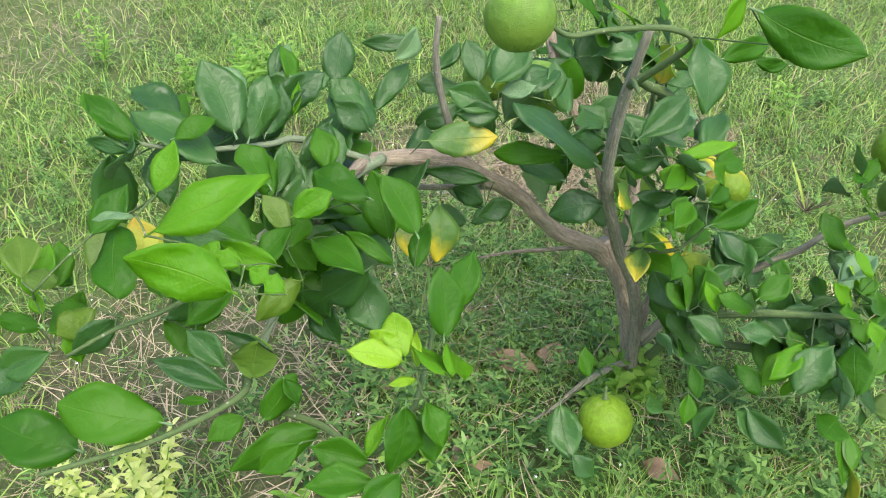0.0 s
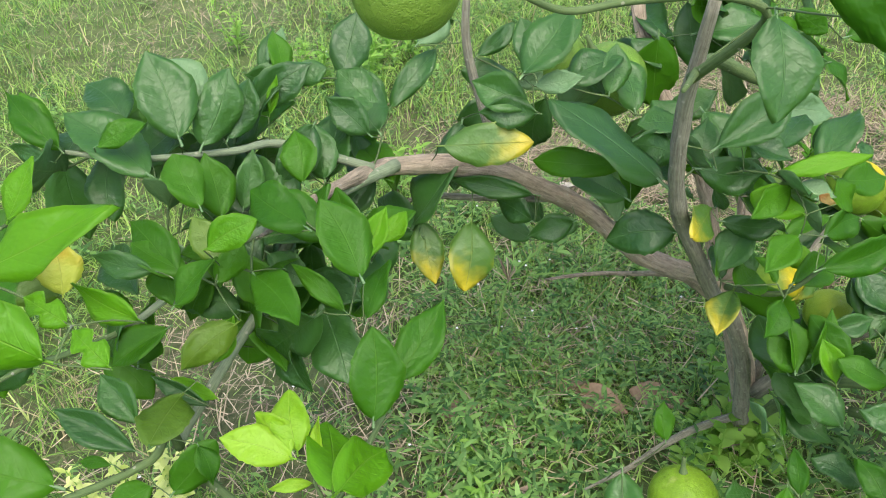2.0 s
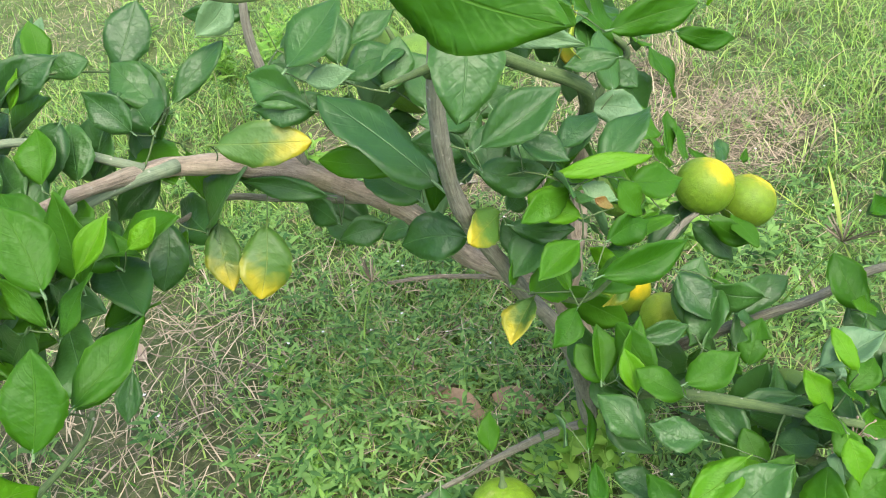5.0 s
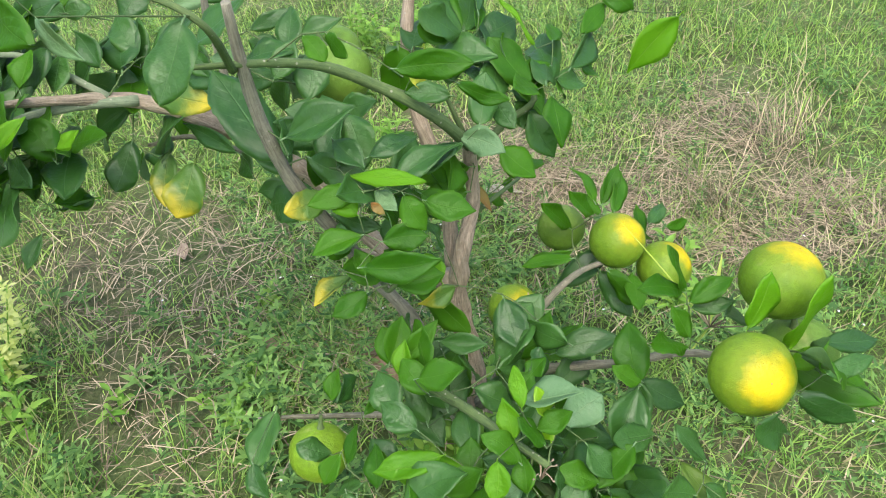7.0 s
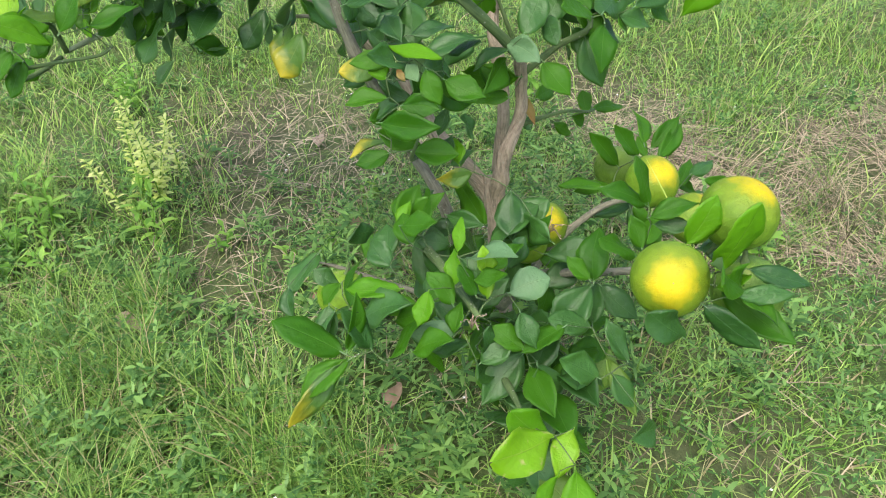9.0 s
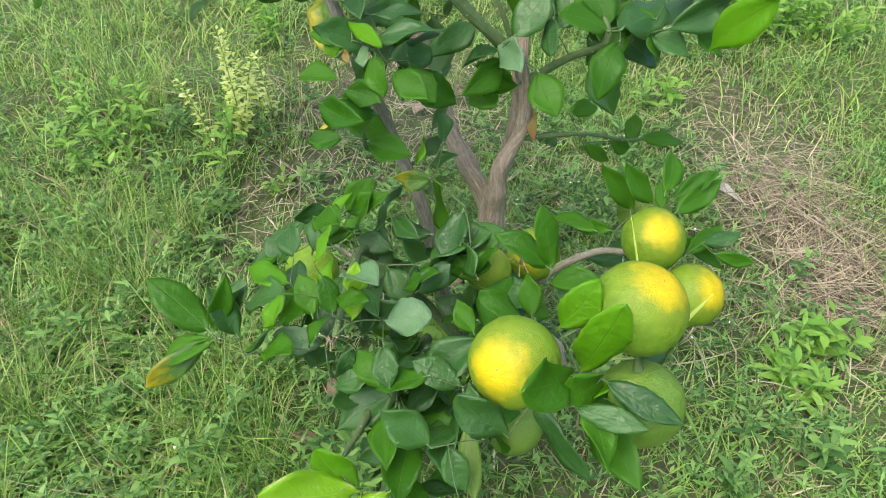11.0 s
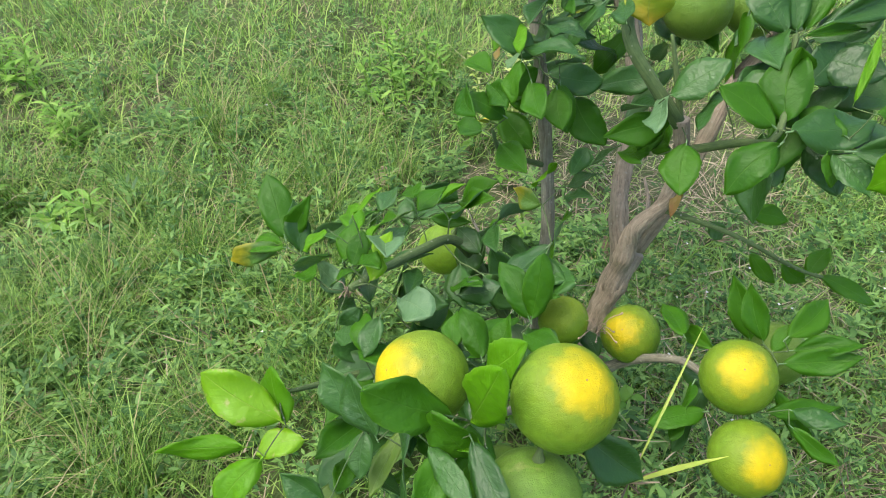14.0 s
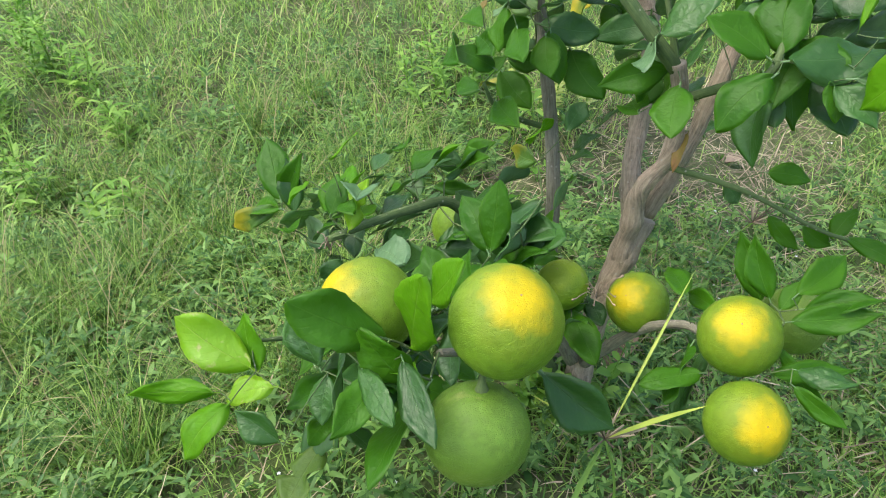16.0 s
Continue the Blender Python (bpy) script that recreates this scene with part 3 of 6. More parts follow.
def grow():
    """Join every leaf to the nearest limb or twig, nearest first, and build the twigs of each limb."""
    nodes = np.array([q[:3] for line in BOUGH_LINES.values() for q in line])
    owner = [ob for ob, line in BOUGH_LINES.items() for _ in line]
    parent_of = [-1] * len(nodes)
    bases = np.array([b[0][:] for b in LEAVES])
    best = np.full(len(bases), 1e9)
    link = np.zeros(len(bases), int)
    for i, b in enumerate(bases):
        d = np.linalg.norm(nodes - b, axis=1)
        link[i], best[i] = d.argmin(), d.min()
    nodes, left, made = list(nodes), set(range(len(bases))), []
    while left:
        i = min(left, key=lambda k: best[k])
        left.discard(i)
        k = len(nodes)
        nodes.append(bases[i])
        owner.append(owner[link[i]])
        parent_of.append(link[i])
        made.append((i, k))
        for j in left:
            d = np.linalg.norm(bases[j] - bases[i])
            if d < best[j]:
                best[j], link[j] = d, k
    load = [0] * len(nodes)
    for i, k in made:
        while k >= 0:
            load[k] += 1
            k = parent_of[k]
    twigs = {}
    for i, k in made:
        set_leaf(owner[k], *LEAVES[i])
        a, b = Vector(nodes[parent_of[k]]), Vector(nodes[k])
        if (a - b).length < 0.004:
            continue
        bm = twigs.setdefault(owner[k], bmesh.new())
        r = 0.0005 * min(load[k], 6) ** 0.38
        mid = a.lerp(b, 0.5) + Vector((RND.uniform(-1, 1), RND.uniform(-1, 1), RND.uniform(-0.4, 1))) * 0.05 * (b - a).length
        tube(bm, [(*a, r * 1.2), (*mid, r * 1.08), (*b, r)], 6, 3, 0.05)
    for ob, bm in twigs.items():
        tagged(part("fine_growth", bm, TWIG, ob, "thin green twigs that carry the leaves"), kind="stuff")


RND = random.Random(7)
tree = tagged(new("orange_tree"), "low bushy orange tree with grey-brown limbs and glossy green leaves", "tree")
BOUGH_LINES = {}


def limb(name, points, material=BARK, label="", sides=12):
    bm = bmesh.new()
    line = tube(bm, points, sides, 9 if material is BARK else 6, 0.13 if material is BARK else 0.09)
    ob = part(name, bm, material, tree, label)
    BOUGH_LINES[ob] = line
    return ob


def sprig(points, count, size=0.08, kind="dark", spread=1.0, others=("mid",), gaps=()):
    """Leaves set in a spiral along a line through the crown; those at the gaps have fallen."""
    line = [q.to_3d() for q in smooth_line(points, 6)]
    for k in range(count):
        f = (k + RND.random()) / count * (len(line) - 1)
        i = min(int(f), len(line) - 2)
        way = (line[i + 1] - line[i]).normalized()
        here = line[i].lerp(line[i + 1], f - i) + Vector((RND.gauss(0, 1), RND.gauss(0, 1), RND.gauss(0, 0.7))) * 0.022
        a = 2.4 * k + RND.uniform(-0.4, 0.4)
        side = way.cross(Vector((0.21, 0.13, 0.97))).normalized()
        over = side.cross(way)
        go = (side * math.cos(a) + over * math.sin(a)) * spread + way * RND.uniform(0.0, 0.7)
        go = (go + Vector((0, 0, RND.uniform(-0.5, 0.3)))).normalized()
        long = size * RND.uniform(0.6, 1.15)
        face = Vector((RND.uniform(-0.5, 0.7), RND.uniform(-0.9, 0.3), 1))
        wide, tone = long * RND.uniform(0.44, 0.58), RND.choice(others) if RND.random() < 0.3 else kind
        if k not in gaps:
            leaf(here, here + go * long, wide, face, tone)

limb("trunk", [(0.10, -0.03, -0.04, 0.024), (0.085, -0.03, 0.05, 0.021), (0.065, -0.025, 0.16, 0.018), (0.035, -0.015, 0.25, 0.017), (0.0, 0.0, 0.325, 0.018)])  # trunk
limb("branch", [(0.005, -0.006, 0.285, 0.0155), (-0.012, -0.016, 0.310, 0.0150), (-0.040, -0.033, 0.338, 0.0140), (-0.102, -0.051, 0.378, 0.0135), (-0.169, -0.066, 0.452, 0.0130), (-0.225, -0.095, 0.502, 0.0125), (-0.274, -0.131, 0.548, 0.0125), (-0.326, -0.162, 0.572, 0.012), (-0.38, -0.195, 0.585, 0.010), (-0.40, -0.29, 0.62, 0.006), (-0.41, -0.42, 0.66, 0.0015)])  # main
limb("branch", [(0.032, -0.013, 0.258, 0.0125), (0.025, -0.009, 0.315, 0.0135), (0.031, -0.004, 0.385, 0.0115), (0.030, 0.020, 0.445, 0.010), (0.027, 0.019, 0.506, 0.0095), (0.031, 0.008, 0.558, 0.009)])  # fork limb
limb("branch", [(0.031, 0.008, 0.550, 0.008), (0.031, -0.066, 0.627, 0.0072), (-0.018, -0.097, 0.662, 0.0068), (-0.06, -0.17, 0.71, 0.0055), (-0.09, -0.33, 0.76, 0.0018)], TWIG)  # high
limb("branch", [(0.004, 0.005, 0.335, 0.011), (-0.02, 0.03, 0.43, 0.010), (-0.05, 0.04, 0.49, 0.010), (-0.085, 0.05, 0.55, 0.010), (-0.12, 0.08, 0.62, 0.009), (-0.14, 0.12, 0.70, 0.008), (-0.16, 0.16, 0.82, 0.007)])  # back
limb("branch", [(0.09, -0.045, 0.0, 0.013), (0.068, -0.08, 0.12, 0.012), (0.047, -0.104, 0.25, 0.0105), (0.021, -0.118, 0.333, 0.0098), (-0.014, -0.142, 0.404, 0.0092), (-0.041, -0.168, 0.476, 0.009), (-0.066, -0.195, 0.546, 0.0088), (-0.078, -0.216, 0.61, 0.008), (-0.08, -0.235, 0.70, 0.007), (-0.07, -0.25, 0.80, 0.005)], BARK_DARK)  # stem
limb("branch", [(0.085, -0.07, 0.11, 0.007), (0.01, -0.105, 0.10, 0.0058), (-0.05, -0.18, 0.135, 0.0046), (-0.09, -0.245, 0.172, 0.0034), (-0.14, -0.29, 0.18, 0.0014)], BARK_DARK)  # low left
limb("branch", [(0.09, -0.04, 0.12, 0.012), (0.16, -0.05, 0.24, 0.0085), (0.25, -0.056, 0.322, 0.0065), (0.303, -0.06, 0.365, 0.0058), (0.364, -0.04, 0.402, 0.0048), (0.43, -0.06, 0.45, 0.0035)], BARK_DARK)  # right low
limb("branch", [(0.09, -0.02, 0.12, 0.009), (0.12, 0.04, 0.24, 0.0065), (0.16, 0.10, 0.32, 0.0048), (0.21, 0.14, 0.35, 0.0035)], BARK_DARK)  # right back
limb("branch", [(0.095, -0.06, 0.08, 0.009), (0.10, -0.15, 0.24, 0.008), (0.12, -0.21, 0.345, 0.007), (0.192, -0.236, 0.379, 0.006), (0.31, -0.267, 0.405, 0.004)], TWIG)  # front
limb("branch", [(0.18, -0.14, 0.22, 0.007), (0.30, -0.22, 0.28, 0.006), (0.38, -0.26, 0.32, 0.0038), (0.43, -0.285, 0.345, 0.0014)], TWIG)  # front far

limb("branch", [(-0.370, -0.190, 0.585, 0.0075), (-0.400, -0.260, 0.600, 0.0065), (-0.429, -0.335, 0.597, 0.0060), (-0.442, -0.379, 0.560, 0.0055), (-0.470, -0.430, 0.520, 0.0050), (-0.486, -0.492, 0.496, 0.0042), (-0.487, -0.514, 0.489, 0.0035)], TWIG_GREY)  # near twig
limb("branch", [(-0.410, -0.400, 0.655, 0.0045), (-0.467, -0.388, 0.616, 0.0040), (-0.514, -0.433, 0.589, 0.0035), (-0.543, -0.460, 0.573, 0.0030)], TWIG_GREY)  # near side
limb("branch", [(-0.475, -0.527, 0.487, 0.0040), (-0.396, -0.569, 0.506, 0.0037), (-0.349, -0.612, 0.521, 0.0033), (-0.313, -0.597, 0.551, 0.0030), (-0.301, -0.558, 0.556, 0.0027), (-0.293, -0.497, 0.555, 0.0023), (-0.295, -0.474, 0.563, 0.0020)], TWIG)  # shoot
limb("branch", [(-0.487, -0.514, 0.489, 0.0045), (-0.476, -0.527, 0.542, 0.004), (-0.477, -0.553, 0.528, 0.0035), (-0.541, -0.593, 0.513, 0.003), (-0.598, -0.618, 0.508, 0.0025), (-0.644, -0.638, 0.507, 0.002)], TWIG)  # low twig
limb("branch", [(-0.543, -0.460, 0.573, 0.0030), (-0.564, -0.505, 0.587, 0.0027), (-0.602, -0.518, 0.577, 0.0023), (-0.645, -0.539, 0.559, 0.0020)], TWIG)  # edge twig
limb("branch", [(-0.262, -0.125, 0.550, 0.0060), (-0.291, -0.103, 0.619, 0.0053), (-0.304, -0.100, 0.689, 0.0047), (-0.302, -0.093, 0.743, 0.0040)], BARK_DARK)  # up twig
limb("branch", [(-0.385, -0.220, 0.600, 0.0050), (-0.460, -0.263, 0.651, 0.0043), (-0.489, -0.306, 0.667, 0.0035), (-0.546, -0.369, 0.694, 0.0027), (-0.594, -0.388, 0.710, 0.0020)], TWIG_GREY)  # canopy twig
limb("branch", [(-0.080, -0.250, 0.73, 0.0050), (-0.04, -0.30, 0.80, 0.0034), (-0.070, -0.318, 0.824, 0.0031), (-0.132, -0.326, 0.823, 0.0028), (-0.173, -0.354, 0.827, 0.0025), (-0.206, -0.387, 0.855, 0.0022)], TWIG)  # high twig
limb("branch", [(-0.035, -0.028, 0.330, 0.0060), (-0.088, -0.004, 0.302, 0.0040), (-0.161, -0.005, 0.293, 0.0030), (-0.226, -0.025, 0.291, 0.0020)])  # under twig
limb("branch", [(-0.200, -0.080, 0.478, 0.0055), (-0.309, -0.100, 0.484, 0.0043), (-0.367, -0.128, 0.500, 0.0037), (-0.407, -0.174, 0.495, 0.0030)], BARK_DARK)  # side twig
limb("branch", [(0.027, 0.017, 0.515, 0.0060), (0.045, 0.07, 0.555, 0.0050), (0.069, 0.105, 0.594, 0.0040), (-0.035, 0.092, 0.654, 0.0030)], TWIG)  # cluster twig
limb("branch", [(0.031, 0.008, 0.552, 0.004), (0.022, -0.012, 0.602, 0.003), (0.017, -0.03, 0.645, 0.0022)], TWIG)  # joint twig
limb("branch", [(-0.001, -0.148, 0.418, 0.0040), (0.048, -0.191, 0.454, 0.0030), (0.079, -0.199, 0.504, 0.0020)], TWIG)  # stem side
limb("branch", [(0.030, 0.018, 0.43, 0.004), (0.035, 0.11, 0.428, 0.003), (0.005, 0.20, 0.385, 0.0024), (-0.038, 0.273, 0.355, 0.0018)], TWIG)  # rear twig

# leaves of the crown, twig by twig
leaf((0.410, -0.231, 0.180), (0.501, -0.227, 0.173), 0.055, (0.5, -0.2, 0.8), "olive", 5)
leaf((0.408, -0.145, 0.353), (0.480, -0.154, 0.314), 0.026, (0.6, -0.3, 0.7), "olive")
leaf((-0.508, -0.347, 0.698), (-0.545, -0.304, 0.769), 0.053, (0.5, -0.6, 0.6), "dark")
leaf((-0.507, -0.298, 0.709), (-0.553, -0.279, 0.754), 0.039, (0.5, -0.5, 0.6), "pale")
leaf((-0.574, -0.326, 0.701), (-0.631, -0.297, 0.741), 0.043, (0.6, -0.5, 0.6), "dark")
leaf((-0.516, -0.385, 0.686), (-0.611, -0.355, 0.734), 0.050, (0.6, -0.3, 0.7), "dark")
leaf((-0.588, -0.396, 0.715), (-0.648, -0.368, 0.754), 0.029, (0.6, -0.5, 0.6), "mid")
leaf((-0.617, -0.373, 0.699), (-0.662, -0.338, 0.746), 0.027, (0.8, -0.3, 0.6), "mid")
leaf((-0.595, -0.402, 0.708), (-0.65, -0.401, 0.718), 0.017, (0.4, -0.9, 0.2), "dark")
leaf((-0.56, -0.39, 0.718), (-0.518, -0.371, 0.733), 0.023, (0.4, -0.7, 0.6), "mid")
leaf((-0.501, -0.333, 0.684), (-0.48, -0.28, 0.741), 0.042, (0.7, -0.6, 0.3), "dark")
leaf((-0.489, -0.309, 0.678), (-0.472, -0.267, 0.725), 0.034, (0.5, -0.7, 0.5), "dark")
leaf((-0.488, -0.263, 0.685), (-0.432, -0.215, 0.716), 0.039, (0.5, -0.8, 0.2), "dark")
leaf((-0.505, -0.195, 0.689), (-0.497, -0.159, 0.728), 0.020, (-0.1, -0.8, 0.6), "dark")
leaf((-0.496, -0.191, 0.692), (-0.486, -0.158, 0.728), 0.020, (0.3, -0.8, 0.6), "pale")
leaf((-0.465, -0.264, 0.681), (-0.461, -0.235, 0.713), 0.012, (0.1, -0.8, 0.6), "young")
leaf((-0.438, -0.143, 0.663), (-0.426, -0.09, 0.721), 0.046, (0.3, -0.8, 0.5), "dark")
leaf((-0.379, -0.196, 0.624), (-0.438, -0.13, 0.675), 0.059, (0.3, -0.7, 0.6), "dark")
leaf((-0.431, -0.245, 0.591), (-0.411, -0.18, 0.662), 0.056, (-0.2, -0.7, 0.7), "dark")
leaf((-0.419, -0.311, 0.635), (-0.439, -0.276, 0.68), 0.034, (0.0, -0.8, 0.6), "mid")
leaf((-0.415, -0.275, 0.616), (-0.434, -0.237, 0.662), 0.036, (0.1, -0.8, 0.6), "dark")
leaf((-0.473, -0.371, 0.635), (-0.499, -0.334, 0.682), 0.038, (0.7, -0.4, 0.6), "mid")
leaf((-0.477, -0.334, 0.617), (-0.473, -0.293, 0.664), 0.029, (0.6, -0.6, 0.5), "dark")
leaf((-0.447, -0.307, 0.614), (-0.49, -0.28, 0.65), 0.036, (0.1, -0.9, 0.5), "dark")
leaf((-0.371, -0.371, 0.621), (-0.431, -0.343, 0.661), 0.039, (0.4, -0.5, 0.8), "mid")
leaf((-0.343, -0.39, 0.596), (-0.366, -0.356, 0.671), 0.046, (-0.1, -0.8, 0.6), "mid")
leaf((-0.344, -0.329, 0.59), (-0.321, -0.306, 0.613), 0.022, (0.3, -0.7, 0.6), "young")
leaf((-0.52, -0.57, 0.735), (-0.425, -0.539, 0.789), 0.040, (0.3, -0.4, 0.9), "young")
leaf((-0.526, -0.525, 0.742), (-0.515, -0.491, 0.778), 0.024, (-0.0, -0.6, 0.8), "young")
leaf((-0.532, -0.553, 0.741), (-0.571, -0.557, 0.742), 0.009, (0.5, -0.3, 0.8), "pale")
leaf((-0.441, -0.608, 0.711), (-0.516, -0.622, 0.754), 0.045, (0.4, -0.8, 0.5), "young")
leaf((-0.42, -0.553, 0.694), (-0.475, -0.543, 0.713), 0.022, (0.3, -0.8, 0.5), "young")
leaf((-0.44, -0.586, 0.721), (-0.477, -0.579, 0.735), 0.021, (0.4, -0.6, 0.7), "young", 5)
leaf((-0.404, -0.605, 0.71), (-0.435, -0.593, 0.727), 0.021, (0.4, -0.6, 0.7), "young", 5)
leaf((-0.476, -0.447, 0.625), (-0.541, -0.417, 0.67), 0.037, (0.3, -0.8, 0.6), "mid")
leaf((-0.471, -0.441, 0.632), (-0.529, -0.427, 0.656), 0.032, (0.5, -0.2, 0.8), "mid")
leaf((-0.493, -0.45, 0.64), (-0.553, -0.449, 0.65), 0.023, (0.4, -0.6, 0.7), "dark")
leaf((-0.431, -0.461, 0.679), (-0.391, -0.441, 0.697), 0.028, (0.4, -0.7, 0.5), "young")
leaf((-0.464, -0.481, 0.631), (-0.43, -0.449, 0.663), 0.028, (0.1, -0.5, 0.9), "mid")
leaf((-0.441, -0.45, 0.632), (-0.421, -0.423, 0.66), 0.025, (0.7, -0.6, 0.4), "mid")
leaf((-0.414, -0.356, 0.568), (-0.353, -0.366, 0.549), 0.038, (0.2, -0.8, 0.6), "dark")
leaf((-0.395, -0.371, 0.549), (-0.357, -0.434, 0.504), 0.050, (-0.2, -0.8, 0.6), "dark")
leaf((-0.427, -0.395, 0.526), (-0.399, -0.434, 0.477), 0.040, (-0.1, -0.7, 0.7), "dark")
leaf((-0.292, -0.59, 0.574), (-0.281, -0.626, 0.532), 0.033, (0.5, -0.3, 0.8), "mid")
leaf((-0.311, -0.605, 0.59), (-0.319, -0.65, 0.54), 0.037, (0.5, -0.4, 0.7), "mid")
leaf((-0.336, -0.654, 0.568), (-0.389, -0.65, 0.58), 0.032, (0.2, -0.8, 0.6), "mid")
leaf((-0.406, -0.611, 0.535), (-0.445, -0.633, 0.516), 0.028, (0.4, -0.5, 0.7), "mid")
leaf((-0.328, -0.676, 0.573), (-0.389, -0.682, 0.573), 0.030, (0.3, -0.3, 0.9), "mid")
leaf((-0.31, -0.668, 0.579), (-0.338, -0.713, 0.564), 0.032, (0.6, -0.5, 0.6), "mid")
leaf((-0.534, -0.592, 0.529), (-0.63, -0.599, 0.566), 0.054, (0.5, -0.3, 0.8), "mid")
leaf((-0.483, -0.554, 0.535), (-0.558, -0.548, 0.569), 0.028, (0.4, -0.6, 0.7), "dark")
leaf((-0.493, -0.535, 0.543), (-0.535, -0.512, 0.575), 0.030, (0.3, -0.7, 0.7), "dark")
leaf((-0.455, -0.572, 0.511), (-0.422, -0.538, 0.545), 0.034, (0.6, -0.5, 0.6), "mid")
leaf((-0.47, -0.568, 0.517), (-0.506, -0.588, 0.499), 0.026, (0.4, -0.5, 0.8), "mid")
leaf((-0.5, -0.568, 0.536), (-0.535, -0.572, 0.536), 0.010, (0.4, -0.6, 0.7), "mid")
leaf((-0.458, -0.469, 0.552), (-0.443, -0.437, 0.586), 0.023, (0.3, -0.6, 0.8), "young")
leaf((-0.51, -0.47, 0.528), (-0.462, -0.476, 0.514), 0.017, (0.3, -0.7, 0.7), "young")
leaf((-0.604, -0.503, 0.579), (-0.645, -0.534, 0.55), 0.032, (0.7, -0.5, 0.4), "dark")
leaf((-0.625, -0.499, 0.587), (-0.665, -0.52, 0.568), 0.029, (0.3, -0.2, 0.9), "olive")
leaf((-0.634, -0.496, 0.576), (-0.677, -0.494, 0.584), 0.026, (0.5, -0.3, 0.8), "mid")
leaf((-0.358, -0.111, 0.688), (-0.325, -0.075, 0.725), 0.036, (0.5, -0.8, 0.3), "pale")
leaf((-0.038, -0.32, 0.817), (-0.028, -0.378, 0.765), 0.046, (0.3, -0.7, 0.6), "dark")
leaf((-0.051, -0.454, 0.894), (0.035, -0.503, 0.876), 0.043, (-0.3, -0.9, 0.3), "mid")
leaf((-0.024, -0.445, 0.862), (0.046, -0.463, 0.857), 0.016, (-0.2, -0.7, 0.7), "pale")
leaf((-0.052, -0.229, 0.649), (0.016, -0.183, 0.69), 0.044, (-0.1, -0.8, 0.6), "dark")
leaf((-0.024, -0.182, 0.637), (0.027, -0.189, 0.621), 0.031, (0.0, -0.4, 0.9), "dark")
leaf((0.053, -0.139, 0.6), (0.087, -0.109, 0.629), 0.031, (-0.5, -0.5, 0.7), "dark")
leaf((0.007, -0.201, 0.611), (0.099, -0.176, 0.627), 0.019, (-0.3, -0.5, 0.8), "young")
leaf((0.042, -0.222, 0.582), (-0.008, -0.212, 0.6), 0.031, (0.0, -0.4, 0.9), "young")
leaf((0.036, -0.186, 0.594), (0.072, -0.192, 0.582), 0.022, (-0.1, -0.5, 0.8), "pale")
leaf((-0.061, -0.189, 0.604), (0.014, -0.185, 0.599), 0.040, (-0.1, -0.9, 0.4), "dark")
leaf((-0.03, -0.195, 0.547), (0.04, -0.193, 0.54), 0.028, (-0.2, -0.9, 0.3), "dark")
leaf((0.057, -0.247, 0.535), (0.142, -0.211, 0.563), 0.036, (-0.1, -0.8, 0.5), "mid")
leaf((0.089, -0.137, 0.445), (0.048, -0.122, 0.466), 0.028, (-0.3, -0.8, 0.6), "young")
leaf((-0.316, -0.204, 0.622), (-0.216, -0.188, 0.626), 0.045, (0.1, -0.7, 0.7), "yellow")
leaf((0.235, -0.41, 0.35), (0.245, -0.499, 0.287), 0.030, (0.6, 0.1, 0.8), "yellow")
leaf((0.238, -0.4, 0.35), (0.235, -0.48, 0.315), 0.034, (0.5, 0.1, 0.9), "mid")
leaf((0.27, -0.37, 0.352), (0.266, -0.32, 0.408), 0.044, (-0.7, -0.4, 0.6), "mid")
leaf((0.288, -0.348, 0.373), (0.328, -0.313, 0.408), 0.037, (-0.2, -0.7, 0.7), "mid")
leaf((0.188, -0.366, 0.351), (0.245, -0.317, 0.4), 0.052, (-0.1, -0.7, 0.7), "dark")
leaf((0.131, -0.368, 0.327), (0.177, -0.415, 0.299), 0.041, (-0.5, -0.6, 0.6), "dark")
leaf((0.117, -0.37, 0.326), (0.154, -0.395, 0.292), 0.033, (0.1, -0.2, 1.0), "dark")
leaf((0.111, -0.335, 0.291), (0.075, -0.369, 0.258), 0.034, (-0.5, -0.2, 0.8), "dark")
leaf((0.07, -0.326, 0.307), (0.064, -0.358, 0.272), 0.028, (0.2, -0.6, 0.8), "mid")
leaf((0.083, -0.334, 0.296), (0.073, -0.3, 0.336), 0.022, (-0.3, -0.5, 0.8), "mid")
leaf((0.152, -0.358, 0.335), (0.122, -0.33, 0.371), 0.030, (-0.2, -0.5, 0.8), "mid")
leaf((0.145, -0.318, 0.306), (0.095, -0.301, 0.333), 0.034, (-0.0, -0.2, 1.0), "dark")
leaf((0.079, -0.195, 0.333), (0.038, -0.155, 0.385), 0.045, (-0.3, -0.7, 0.7), "dark")
leaf((-0.046, -0.23, 0.219), (-0.053, -0.196, 0.259), 0.028, (0.3, -0.5, 0.8), "mid")
leaf((-0.098, -0.283, 0.227), (-0.079, -0.356, 0.173), 0.053, (-0.1, -0.5, 0.8), "dark")
leaf((-0.085, -0.352, 0.192), (-0.04, -0.373, 0.162), 0.033, (0.0, -0.3, 0.9), "dark")
leaf((-0.217, -0.16, 0.537), (-0.324, -0.16, 0.552), 0.026, (0.1, -0.9, 0.4), "dark")
leaf((-0.225, -0.14, 0.484), (-0.279, -0.13, 0.502), 0.034, (-0.1, -0.9, 0.3), "dark")
leaf((-0.178, -0.109, 0.467), (-0.237, -0.129, 0.453), 0.037, (0.2, -0.9, 0.4), "dark")
